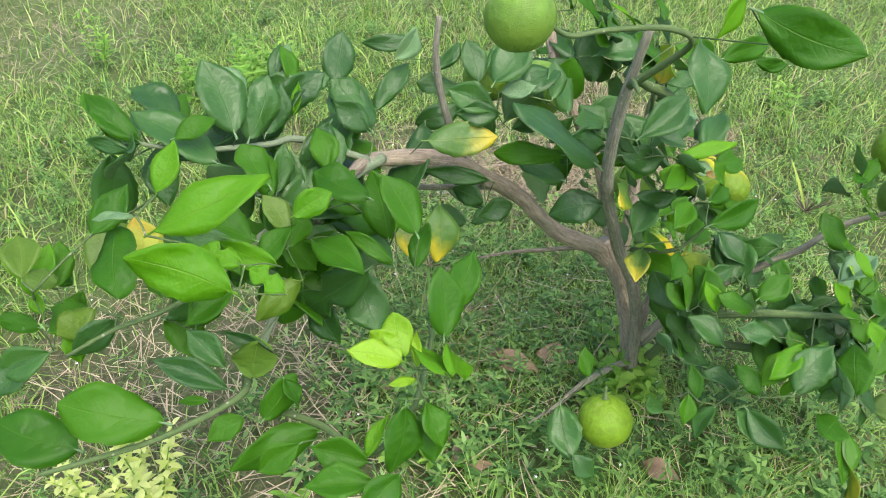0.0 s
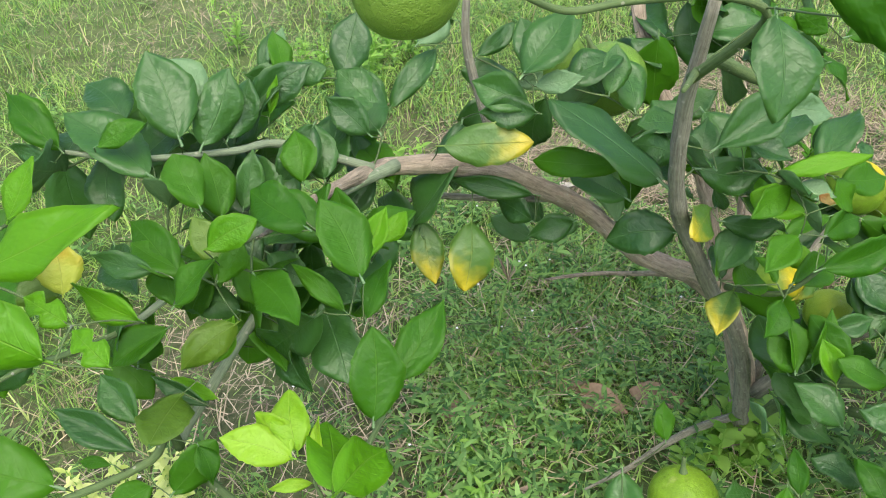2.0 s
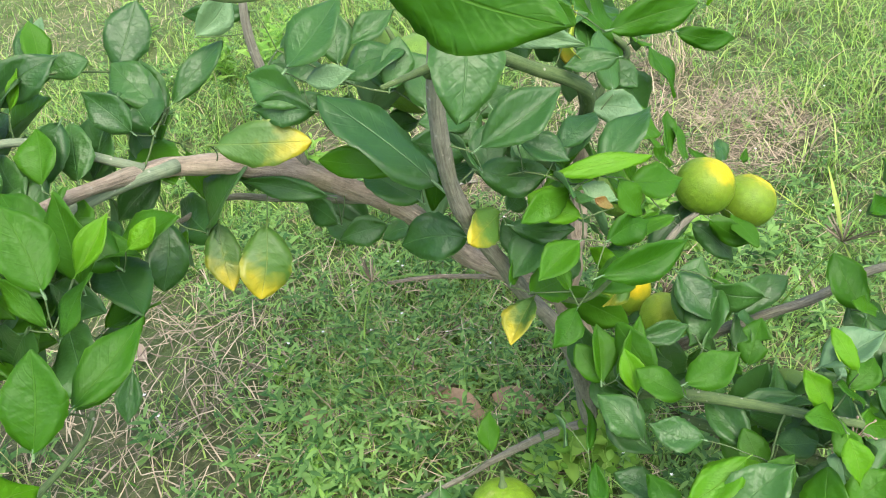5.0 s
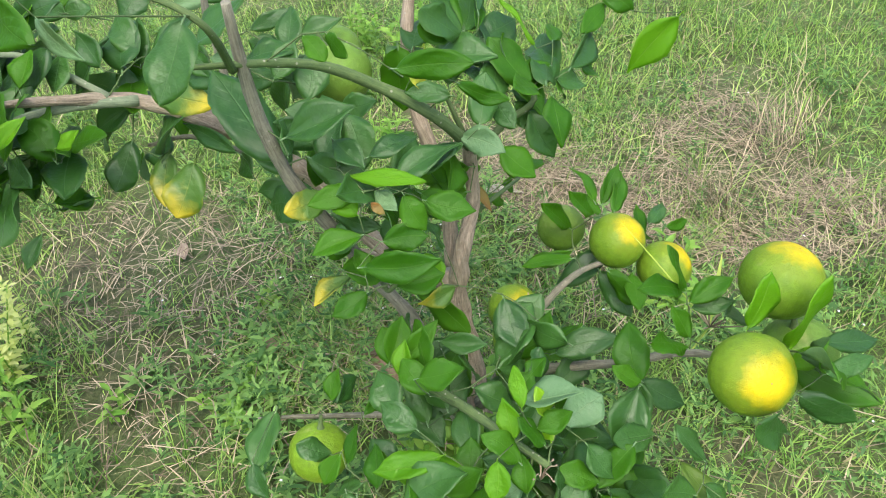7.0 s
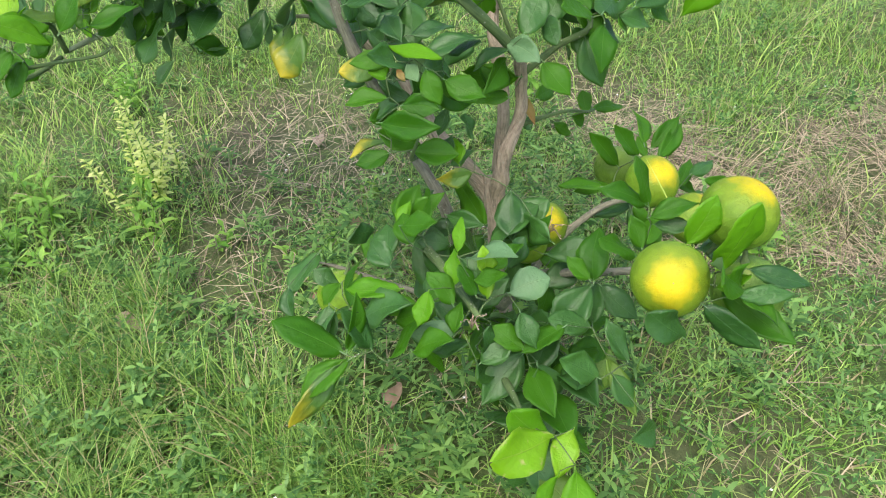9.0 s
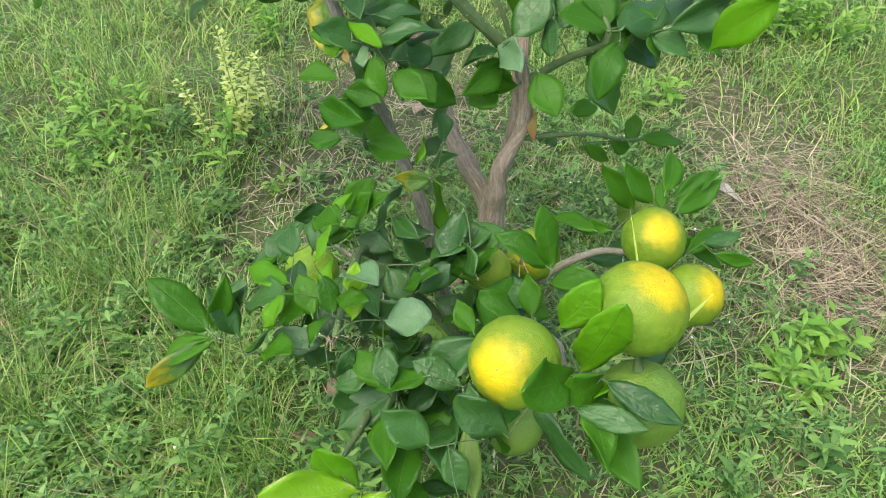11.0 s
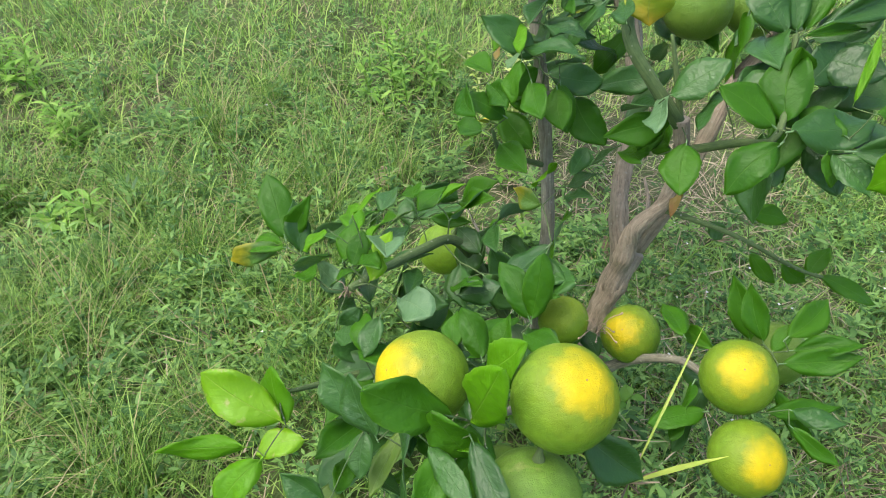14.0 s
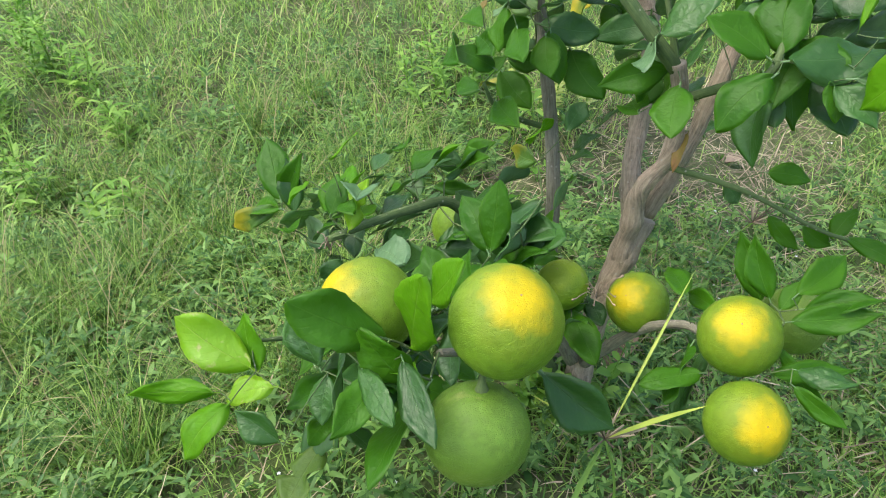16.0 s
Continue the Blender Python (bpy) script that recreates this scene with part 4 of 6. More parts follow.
leaf((-0.123, -0.169, 0.589), (-0.224, -0.175, 0.596), 0.030, (0.0, -0.6, 0.8), "mid")
leaf((-0.118, -0.168, 0.545), (-0.187, -0.146, 0.579), 0.043, (0.2, -0.4, 0.9), "dark")
leaf((-0.232, -0.185, 0.692), (-0.19, -0.133, 0.746), 0.050, (-0.2, -0.7, 0.7), "dark")
leaf((-0.196, -0.149, 0.668), (-0.137, -0.118, 0.694), 0.042, (-0.2, -0.5, 0.8), "dark")
leaf((-0.149, -0.143, 0.654), (-0.144, -0.105, 0.696), 0.033, (0.5, -0.8, 0.5), "dark")
leaf((-0.222, -0.171, 0.677), (-0.172, -0.159, 0.683), 0.024, (0.1, -0.8, 0.6), "pale")
leaf((-0.221, -0.169, 0.649), (-0.288, -0.156, 0.673), 0.042, (0.1, -0.8, 0.5), "dark")
leaf((-0.214, -0.17, 0.646), (-0.278, -0.176, 0.648), 0.035, (0.1, -0.9, 0.4), "dark")
leaf((-0.091, -0.104, 0.614), (-0.038, -0.081, 0.633), 0.035, (-0.0, -0.8, 0.5), "dark")
leaf((-0.067, -0.152, 0.601), (-0.104, -0.116, 0.648), 0.040, (0.2, -0.6, 0.7), "dark")
leaf((0.011, -0.165, 0.53), (-0.023, -0.206, 0.488), 0.040, (-0.1, -0.7, 0.7), "dark")
leaf((0.145, -0.087, 0.418), (0.197, -0.121, 0.371), 0.045, (0.1, -0.4, 0.9), "dark")
leaf((0.197, -0.091, 0.406), (0.169, -0.142, 0.351), 0.046, (-0.6, -0.4, 0.7), "dark")
leaf((0.249, -0.095, 0.394), (0.178, -0.099, 0.399), 0.041, (-0.3, -0.9, 0.3), "dark")
leaf((0.121, -0.281, 0.352), (0.068, -0.256, 0.388), 0.040, (-0.2, -0.6, 0.8), "dark")
leaf((0.172, -0.302, 0.397), (0.117, -0.3, 0.408), 0.033, (-0.2, -0.3, 0.9), "dark")
leaf((0.128, -0.225, 0.385), (0.08, -0.193, 0.427), 0.036, (-0.5, -0.7, 0.5), "mid")
leaf((0.109, -0.252, 0.387), (0.092, -0.221, 0.423), 0.026, (0.0, -0.6, 0.8), "young")
leaf((0.156, -0.259, 0.402), (0.105, -0.245, 0.425), 0.033, (-0.0, -0.3, 1.0), "mid")
leaf((0.145, -0.272, 0.435), (0.195, -0.244, 0.459), 0.036, (-0.2, -0.7, 0.7), "mid")
leaf((0.233, -0.295, 0.366), (0.159, -0.331, 0.334), 0.042, (-0.4, -0.3, 0.8), "young")
leaf((0.304, -0.298, 0.383), (0.278, -0.277, 0.412), 0.026, (-0.4, -0.6, 0.7), "mid")
leaf((-0.661, -0.466, 0.584), (-0.696, -0.449, 0.607), 0.026, (0.3, -0.8, 0.5), "mid")
leaf((-0.683, -0.478, 0.543), (-0.661, -0.454, 0.567), 0.024, (0.7, -0.5, 0.5), "mid")
leaf((-0.353, -0.176, 0.507), (-0.327, -0.226, 0.447), 0.040, (0.4, -0.6, 0.7), "yellow")
leaf((-0.291, -0.18, 0.514), (-0.29, -0.239, 0.45), 0.055, (0.3, -0.6, 0.7), "yellow")
leaf((-0.064, -0.192, 0.527), (-0.144, -0.207, 0.516), 0.050, (0.1, -0.8, 0.6), "dark", 3)
leaf((-0.001, -0.197, 0.461), (-0.019, -0.254, 0.444), 0.036, (-0.3, -0.5, 0.8), "yellow")
leaf((0.011, -0.093, 0.373), (0.106, -0.108, 0.333), 0.046, (-0.3, -0.9, 0.4), "mid")
leaf((-0.22, -0.058, 0.415), (-0.297, -0.025, 0.468), 0.045, (0.2, -0.7, 0.6), "dark")
leaf((-0.244, -0.028, 0.365), (-0.307, -0.017, 0.393), 0.035, (0.2, -0.7, 0.7), "dark")
leaf((-0.182, 0.027, 0.359), (-0.24, 0.003, 0.351), 0.033, (0.1, -0.5, 0.8), "dark")
leaf((-0.394, -0.2, 0.524), (-0.39, -0.258, 0.466), 0.044, (0.4, -0.6, 0.7), "dark")
leaf((-0.395, -0.182, 0.57), (-0.433, -0.229, 0.536), 0.037, (0.6, -0.7, 0.5), "dark")
leaf((-0.03, -0.092, 0.414), (-0.055, -0.06, 0.452), 0.032, (-0.1, -0.7, 0.7), "dark")
leaf((0.04, 0.008, 0.52), (-0.068, -0.021, 0.492), 0.041, (0.1, -0.9, 0.3), "mid")
leaf((0.124, 0.1, 0.274), (0.199, 0.188, 0.339), 0.044, (-0.3, -0.7, 0.7), "dark")
leaf((-0.084, -0.214, 0.597), (-0.201, -0.186, 0.682), 0.065, (0.5, -0.3, 0.8), "dark")
leaf((-0.261, -0.014, 0.603), (-0.334, -0.019, 0.62), 0.039, (0.4, -0.4, 0.8), "dark")
leaf((-0.262, -0.029, 0.585), (-0.334, -0.061, 0.571), 0.037, (0.3, -0.7, 0.7), "dark")
leaf((-0.27, -0.01, 0.595), (-0.212, 0.007, 0.596), 0.024, (0.3, -0.8, 0.6), "pale")
leaf((-0.241, -0.033, 0.622), (-0.263, 0.008, 0.676), 0.040, (0.2, -0.8, 0.5), "dark")
leaf((-0.237, -0.017, 0.638), (-0.189, 0.026, 0.674), 0.030, (-0.0, -0.6, 0.8), "dark")
leaf((-0.057, -0.121, 0.634), (-0.006, -0.159, 0.589), 0.045, (0.3, -0.6, 0.7), "dark")
leaf((-0.12, -0.121, 0.622), (-0.145, -0.079, 0.68), 0.044, (0.5, -0.6, 0.6), "dark")
leaf((-0.152, -0.106, 0.634), (-0.204, -0.093, 0.665), 0.036, (0.5, -0.5, 0.7), "dark")
leaf((-0.025, -0.203, 0.763), (0.006, -0.21, 0.745), 0.021, (0.2, -0.8, 0.6), "mid")
leaf((-0.003, -0.194, 0.767), (0.026, -0.201, 0.749), 0.020, (-0.1, -0.9, 0.3), "mid")
leaf((0.157, -0.101, 0.355), (0.181, -0.048, 0.409), 0.046, (0.2, -0.7, 0.7), "dark")
leaf((0.201, -0.103, 0.355), (0.199, -0.062, 0.404), 0.027, (0.1, -0.6, 0.8), "mid")
leaf((0.216, -0.08, 0.345), (0.288, -0.031, 0.38), 0.038, (-0.1, -0.7, 0.7), "dark")
leaf((-0.001, -0.11, 0.394), (-0.012, -0.082, 0.43), 0.027, (0.3, -0.6, 0.8), "dark")
leaf((0.018, -0.106, 0.393), (0.031, -0.073, 0.427), 0.028, (-0.1, -0.6, 0.8), "dark")
leaf((0.079, -0.19, 0.276), (0.143, -0.216, 0.243), 0.044, (0.1, -0.3, 0.9), "dark")
leaf((0.077, -0.23, 0.372), (0.044, -0.208, 0.407), 0.031, (-0.0, -0.6, 0.8), "mid")
leaf((0.088, -0.23, 0.383), (0.11, -0.18, 0.435), 0.027, (0.2, -0.6, 0.7), "mid")
leaf((0.104, -0.172, 0.384), (0.163, -0.148, 0.392), 0.028, (-0.0, -0.7, 0.7), "dark")
leaf((0.222, -0.18, 0.368), (0.234, -0.141, 0.41), 0.034, (-0.2, -0.6, 0.8), "mid", 5)
leaf((0.215, -0.242, 0.376), (0.264, -0.242, 0.361), 0.029, (-0.3, -0.8, 0.5), "dark")
leaf((0.274, -0.277, 0.427), (0.246, -0.256, 0.46), 0.026, (-0.1, -0.5, 0.9), "young")
leaf((0.287, -0.261, 0.441), (0.312, -0.233, 0.465), 0.026, (-0.2, -0.6, 0.8), "mid")
leaf((0.259, -0.248, 0.45), (0.316, -0.219, 0.481), 0.041, (-0.5, -0.2, 0.8), "pale")
leaf((0.281, -0.279, 0.485), (0.256, -0.259, 0.517), 0.017, (-0.2, -0.6, 0.8), "young")
leaf((0.276, -0.314, 0.446), (0.29, -0.339, 0.412), 0.026, (-0.0, -0.5, 0.9), "young")
leaf((0.21, -0.309, 0.394), (0.151, -0.359, 0.372), 0.032, (-0.3, -0.4, 0.9), "young")
leaf((0.148, -0.332, 0.34), (0.121, -0.321, 0.36), 0.020, (-0.1, -0.5, 0.9), "mid")
leaf((0.216, -0.329, 0.353), (0.251, -0.293, 0.384), 0.034, (0.1, -0.7, 0.8), "mid")
leaf((0.271, -0.214, 0.375), (0.202, -0.237, 0.371), 0.023, (-0.2, -0.4, 0.9), "dark")
leaf((0.051, -0.019, 0.5), (-0.015, -0.047, 0.488), 0.037, (-0.1, -0.5, 0.9), "mid")
leaf((0.034, -0.021, 0.581), (0.098, -0.011, 0.571), 0.038, (-0.0, -0.9, 0.4), "pale")
leaf((0.046, -0.022, 0.575), (0.013, -0.063, 0.538), 0.037, (-0.3, -0.6, 0.7), "dark")
leaf((0.047, 0.037, 0.613), (0.088, 0.024, 0.584), 0.030, (0.1, -0.7, 0.7), "dark")
leaf((0.102, -0.128, 0.716), (0.162, -0.122, 0.705), 0.020, (-0.1, -1.0, 0.2), "mid")
leaf((0.047, -0.16, 0.728), (0.127, -0.128, 0.74), 0.032, (0.1, -1.0, 0.2), "mid")
leaf((0.064, -0.074, 0.666), (0.009, -0.093, 0.661), 0.027, (-0.0, -0.7, 0.7), "dark")
leaf((0.161, 0.093, 0.36), (0.092, 0.057, 0.34), 0.030, (-0.3, -0.3, 0.9), "mid")
leaf((0.202, 0.116, 0.342), (0.27, 0.105, 0.309), 0.036, (-0.3, -0.9, 0.3), "mid")
leaf((0.183, 0.133, 0.322), (0.255, 0.11, 0.271), 0.040, (-0.1, -0.7, 0.7), "dark")
leaf((-0.46, -0.197, 0.688), (-0.516, -0.205, 0.695), 0.033, (0.6, -0.6, 0.5), "dark")
leaf((-0.475, -0.2, 0.689), (-0.491, -0.169, 0.729), 0.027, (0.7, -0.5, 0.4), "mid")
leaf((-0.472, -0.201, 0.687), (-0.432, -0.183, 0.694), 0.026, (0.6, -0.7, 0.3), "dark")
leaf((-0.422, -0.253, 0.673), (-0.453, -0.302, 0.626), 0.040, (0.4, -0.6, 0.7), "dark")
leaf((-0.381, -0.219, 0.638), (-0.428, -0.211, 0.678), 0.036, (0.4, -0.9, 0.4), "dark")
leaf((-0.38, -0.168, 0.633), (-0.438, -0.145, 0.679), 0.039, (0.7, -0.4, 0.6), "dark")
leaf((-0.387, -0.148, 0.628), (-0.338, -0.091, 0.679), 0.029, (0.5, -0.7, 0.5), "dark")
leaf((-0.391, -0.16, 0.615), (-0.421, -0.122, 0.669), 0.040, (0.6, -0.6, 0.5), "dark")
leaf((-0.329, -0.03, 0.684), (-0.412, -0.05, 0.686), 0.025, (0.5, -0.8, 0.4), "dark")
leaf((-0.31, -0.035, 0.641), (-0.262, 0.005, 0.673), 0.024, (0.4, -0.8, 0.4), "dark")
leaf((-0.46, -0.411, 0.677), (-0.491, -0.381, 0.715), 0.033, (0.8, -0.4, 0.5), "mid")
leaf((-0.356, -0.428, 0.681), (-0.42, -0.398, 0.697), 0.036, (0.4, -0.4, 0.8), "mid")
leaf((-0.309, -0.451, 0.654), (-0.346, -0.418, 0.707), 0.042, (0.5, -0.5, 0.7), "mid", 0)
leaf((-0.313, -0.456, 0.614), (-0.301, -0.415, 0.65), 0.024, (-0.1, -0.6, 0.8), "mid")
leaf((-0.332, -0.441, 0.606), (-0.39, -0.424, 0.642), 0.018, (0.3, -0.8, 0.5), "mid")
leaf((-0.337, -0.398, 0.62), (-0.32, -0.356, 0.655), 0.023, (0.3, -0.7, 0.7), "young")
leaf((-0.28, -0.54, 0.601), (-0.285, -0.499, 0.659), 0.040, (0.4, -0.55, 0.75), "mid", 0)
leaf((-0.277, -0.507, 0.604), (-0.253, -0.431, 0.625), 0.034, (0.2, -0.5, 0.85), "mid", 4)
leaf((-0.29, -0.493, 0.585), (-0.267, -0.455, 0.615), 0.025, (0.5, -0.6, 0.7), "mid")
leaf((-0.272, -0.62, 0.642), (-0.26, -0.549, 0.601), 0.036, (0.45, -0.3, 0.8), "young", 1)
leaf((-0.275, -0.615, 0.637), (-0.312, -0.538, 0.608), 0.040, (0.5, -0.3, 0.8), "young", 9)
leaf((-0.313, -0.589, 0.623), (-0.362, -0.594, 0.641), 0.026, (0.5, -0.4, 0.8), "lime")
leaf((-0.313, -0.587, 0.624), (-0.325, -0.559, 0.655), 0.027, (0.2, -0.5, 0.8), "lime")
leaf((-0.316, -0.59, 0.623), (-0.345, -0.575, 0.646), 0.025, (0.2, -0.7, 0.6), "lime")
leaf((-0.302, -0.588, 0.613), (-0.305, -0.563, 0.637), 0.010, (0.1, -0.5, 0.9), "lime")
leaf((-0.302, -0.594, 0.607), (-0.326, -0.609, 0.615), 0.009, (0.5, -0.5, 0.7), "lime")
leaf((-0.296, -0.598, 0.588), (-0.271, -0.631, 0.563), 0.028, (0.6, -0.1, 0.8), "mid")
leaf((-0.392, -0.57, 0.504), (-0.476, -0.622, 0.498), 0.039, (0.7, -0.4, 0.6), "mid")
leaf((-0.347, -0.634, 0.542), (-0.326, -0.599, 0.567), 0.015, (0.1, -0.1, 1.0), "young")
leaf((-0.427, -0.454, 0.597), (-0.47, -0.496, 0.572), 0.032, (0.6, -0.5, 0.7), "olive")
leaf((-0.439, -0.439, 0.643), (-0.468, -0.416, 0.675), 0.028, (0.5, -0.6, 0.6), "olive")
leaf((-0.446, -0.38, 0.588), (-0.471, -0.348, 0.626), 0.032, (0.6, -0.5, 0.6), "dark")
leaf((-0.462, -0.398, 0.548), (-0.545, -0.402, 0.572), 0.037, (0.6, -0.4, 0.7), "dark")
leaf((-0.359, -0.437, 0.601), (-0.455, -0.415, 0.5), 0.052, (0.5, -0.5, 0.7), "dark", 5)
leaf((-0.499, -0.453, 0.579), (-0.545, -0.491, 0.559), 0.034, (0.4, -0.2, 0.9), "mid")
leaf((-0.453, -0.494, 0.526), (-0.511, -0.488, 0.55), 0.017, (0.4, -0.8, 0.5), "dark")
leaf((-0.436, -0.542, 0.545), (-0.419, -0.562, 0.521), 0.020, (0.6, -0.3, 0.8), "mid")
leaf((-0.338, -0.384, 0.501), (-0.334, -0.421, 0.468), 0.023, (0.5, -0.4, 0.8), "dark")
leaf((-0.357, -0.327, 0.564), (-0.418, -0.331, 0.616), 0.047, (0.8, -0.4, 0.5), "mid")
leaf((0.052, -0.186, 0.605), (0.095, -0.103, 0.631), 0.036, (0.2, -0.4, 0.9), "dark")
leaf((0.031, -0.199, 0.597), (-0.008, -0.249, 0.593), 0.027, (0.6, -0.4, 0.7), "mid")
leaf((0.014, -0.172, 0.619), (0.046, -0.118, 0.634), 0.028, (0.3, -0.4, 0.8), "dark")
leaf((0.067, -0.178, 0.598), (0.105, -0.181, 0.561), 0.030, (0.6, -0.5, 0.6), "mid")
leaf((0.08, -0.161, 0.583), (0.13, -0.127, 0.566), 0.036, (0.5, -0.4, 0.7), "mid")
leaf((0.068, -0.209, 0.587), (0.052, -0.212, 0.599), 0.010, (0.6, -0.4, 0.7), "rust")
leaf((0.043, -0.218, 0.556), (0.009, -0.268, 0.546), 0.032, (0.3, -0.2, 0.9), "mid")
leaf((0.064, -0.217, 0.554), (0.101, -0.177, 0.552), 0.032, (0.7, -0.6, 0.4), "mid")
leaf((0.053, -0.196, 0.471), (0.098, -0.143, 0.472), 0.040, (0.5, -0.4, 0.8), "mid")
leaf((0.044, -0.221, 0.474), (0.023, -0.266, 0.458), 0.030, (0.3, -0.3, 0.9), "mid")
leaf((0.036, -0.215, 0.487), (0.013, -0.205, 0.516), 0.022, (0.5, -0.5, 0.7), "mid")
leaf((0.098, -0.116, 0.431), (0.068, -0.163, 0.42), 0.029, (0.7, -0.5, 0.4), "yellow")
leaf((0.074, -0.233, 0.375), (0.064, -0.188, 0.42), 0.037, (0.6, -0.4, 0.7), "mid")
leaf((0.099, -0.116, 0.337), (0.06, -0.17, 0.329), 0.029, (0.1, -0.2, 1.0), "dark")
leaf((0.138, -0.199, 0.298), (0.085, -0.181, 0.359), 0.044, (0.6, 0.0, 0.8), "dark")
leaf((0.118, -0.216, 0.271), (0.069, -0.193, 0.335), 0.039, (0.5, -0.3, 0.8), "dark")
leaf((-0.07, -0.158, 0.596), (-0.124, -0.182, 0.625), 0.038, (0.7, -0.6, 0.5), "dark")
leaf((-0.07, -0.129, 0.619), (-0.117, -0.161, 0.636), 0.034, (0.6, -0.2, 0.8), "dark")
leaf((-0.049, -0.182, 0.589), (-0.05, -0.132, 0.63), 0.036, (0.2, -0.6, 0.7), "dark")
leaf((0.066, 0.021, 0.554), (0.122, 0.032, 0.522), 0.045, (0.7, -0.2, 0.7), "mid", 0)
leaf((0.06, -0.014, 0.594), (0.041, 0.034, 0.649), 0.042, (0.6, -0.6, 0.5), "dark")
leaf((0.036, 0.05, 0.588), (0.024, 0.103, 0.641), 0.044, (0.6, -0.6, 0.5), "dark")
leaf((0.465, -0.048, 0.458), (0.568, -0.044, 0.453), 0.039, (0.1, -0.6, 0.8), "mid", 0)
leaf((0.473, -0.07, 0.474), (0.497, -0.05, 0.502), 0.024, (-0.0, -0.5, 0.9), "young")
leaf((0.504, -0.086, 0.496), (0.543, -0.033, 0.502), 0.021, (-0.0, -0.6, 0.8), "dark")
leaf((0.489, -0.114, 0.487), (0.554, -0.085, 0.451), 0.032, (0.1, -0.9, 0.4), "dark")
leaf((0.342, -0.111, 0.403), (0.353, -0.18, 0.354), 0.049, (0.4, -0.5, 0.8), "dark")
leaf((0.368, -0.178, 0.388), (0.355, -0.232, 0.357), 0.037, (-0.2, -0.4, 0.9), "mid")
leaf((0.355, -0.228, 0.361), (0.314, -0.245, 0.384), 0.029, (0.2, -0.1, 1.0), "mid")
leaf((0.343, -0.113, 0.401), (0.306, -0.082, 0.458), 0.042, (0.1, -0.7, 0.7), "mid")
leaf((0.348, -0.125, 0.417), (0.314, -0.137, 0.439), 0.024, (0.3, -0.1, 1.0), "mid")
leaf((0.359, -0.058, 0.492), (0.392, -0.012, 0.515), 0.026, (0.3, -0.6, 0.7), "mid")
leaf((0.361, -0.051, 0.481), (0.401, -0.016, 0.487), 0.022, (0.2, -0.6, 0.8), "dark")
leaf((0.162, -0.127, 0.365), (0.177, -0.059, 0.405), 0.047, (0.3, -0.5, 0.8), "dark")
leaf((0.173, -0.135, 0.363), (0.218, -0.069, 0.377), 0.036, (0.7, -0.6, 0.4), "mid")
leaf((0.336, -0.096, 0.389), (0.392, -0.072, 0.357), 0.034, (0.3, -0.5, 0.8), "dark")
leaf((0.236, -0.282, 0.378), (0.282, -0.257, 0.357), 0.030, (0.3, -0.2, 0.9), "dark")
leaf((0.329, -0.278, 0.344), (0.335, -0.231, 0.375), 0.033, (0.3, -0.4, 0.9), "dark")
leaf((0.166, -0.191, 0.357), (0.217, -0.162, 0.335), 0.036, (0.3, -0.1, 0.9), "dark")
leaf((0.12, 0.168, 0.345), (0.081, 0.121, 0.41), 0.034, (0.7, -0.2, 0.5), "mid", 4)
leaf((0.15, 0.174, 0.38), (0.12, 0.137, 0.437), 0.030, (0.7, 0.0, 0.5), "mid", 8)
leaf((0.156, 0.184, 0.378), (0.125, 0.193, 0.402), 0.020, (0.7, -0.3, 0.6), "mid")
leaf((0.143, 0.192, 0.39), (0.079, 0.229, 0.425), 0.034, (0.6, -0.1, 0.8), "mid", 7)
leaf((0.149, 0.2, 0.383), (0.141, 0.268, 0.42), 0.026, (0.7, -0.2, 0.7), "mid", 8)
leaf((0.174, 0.191, 0.382), (0.142, 0.272, 0.405), 0.032, (0.7, -0.1, 0.7), "mid", 4)
leaf((0.142, 0.133, 0.337), (0.102, 0.087, 0.318), 0.024, (0.7, -0.1, 0.7), "mid", 2)
leaf((0.224, 0.21, 0.373), (0.223, 0.266, 0.383), 0.024, (0.4, -0.4, 0.8), "dark")
leaf((0.248, 0.211, 0.377), (0.267, 0.266, 0.365), 0.020, (0.7, -0.6, 0.4), "mid")
leaf((0.466, -0.064, 0.487), (0.487, -0.048, 0.584), 0.044, (0.7, -0.2, 0.7), "young", 9)
leaf((0.426, -0.071, 0.501), (0.43, -0.042, 0.561), 0.036, (0.6, -0.2, 0.75), "young", 0)
leaf((0.492, -0.056, 0.509), (0.542, 0, 0.496), 0.025, (0.4, -0.3, 0.9), "dark", 0)
leaf((0.379, -0.085, 0.457), (0.348, -0.122, 0.486), 0.028, (0.3, 0.2, 0.9), "mid")
leaf((0.376, -0.076, 0.462), (0.345, -0.074, 0.496), 0.025, (0.5, -0.4, 0.8), "mid")
leaf((0.233, -0.405, 0.354), (0.177, -0.469, 0.407), 0.044, (0.6, 0.2, 0.8), "mid")
leaf((0.233, -0.405, 0.354), (0.226, -0.376, 0.434), 0.027, (0.7, 0.1, 0.7), "mid")
leaf((0.245, -0.375, 0.352), (0.215, -0.4, 0.415), 0.034, (0.6, 0.1, 0.8), "dark")
leaf((0.295, -0.279, 0.38), (0.272, -0.338, 0.38), 0.032, (0.7, 0, 0.7), "pale")
leaf((0.298, -0.214, 0.404), (0.323, -0.167, 0.424), 0.042, (0.7, 0, 0.7), "pale", 6)
leaf((0.29, -0.288, 0.416), (0.253, -0.298, 0.454), 0.030, (0.6, -0.1, 0.8), "mid")
leaf((0.305, -0.267, 0.432), (0.275, -0.27, 0.464), 0.025, (0.6, 0.1, 0.8), "mid")
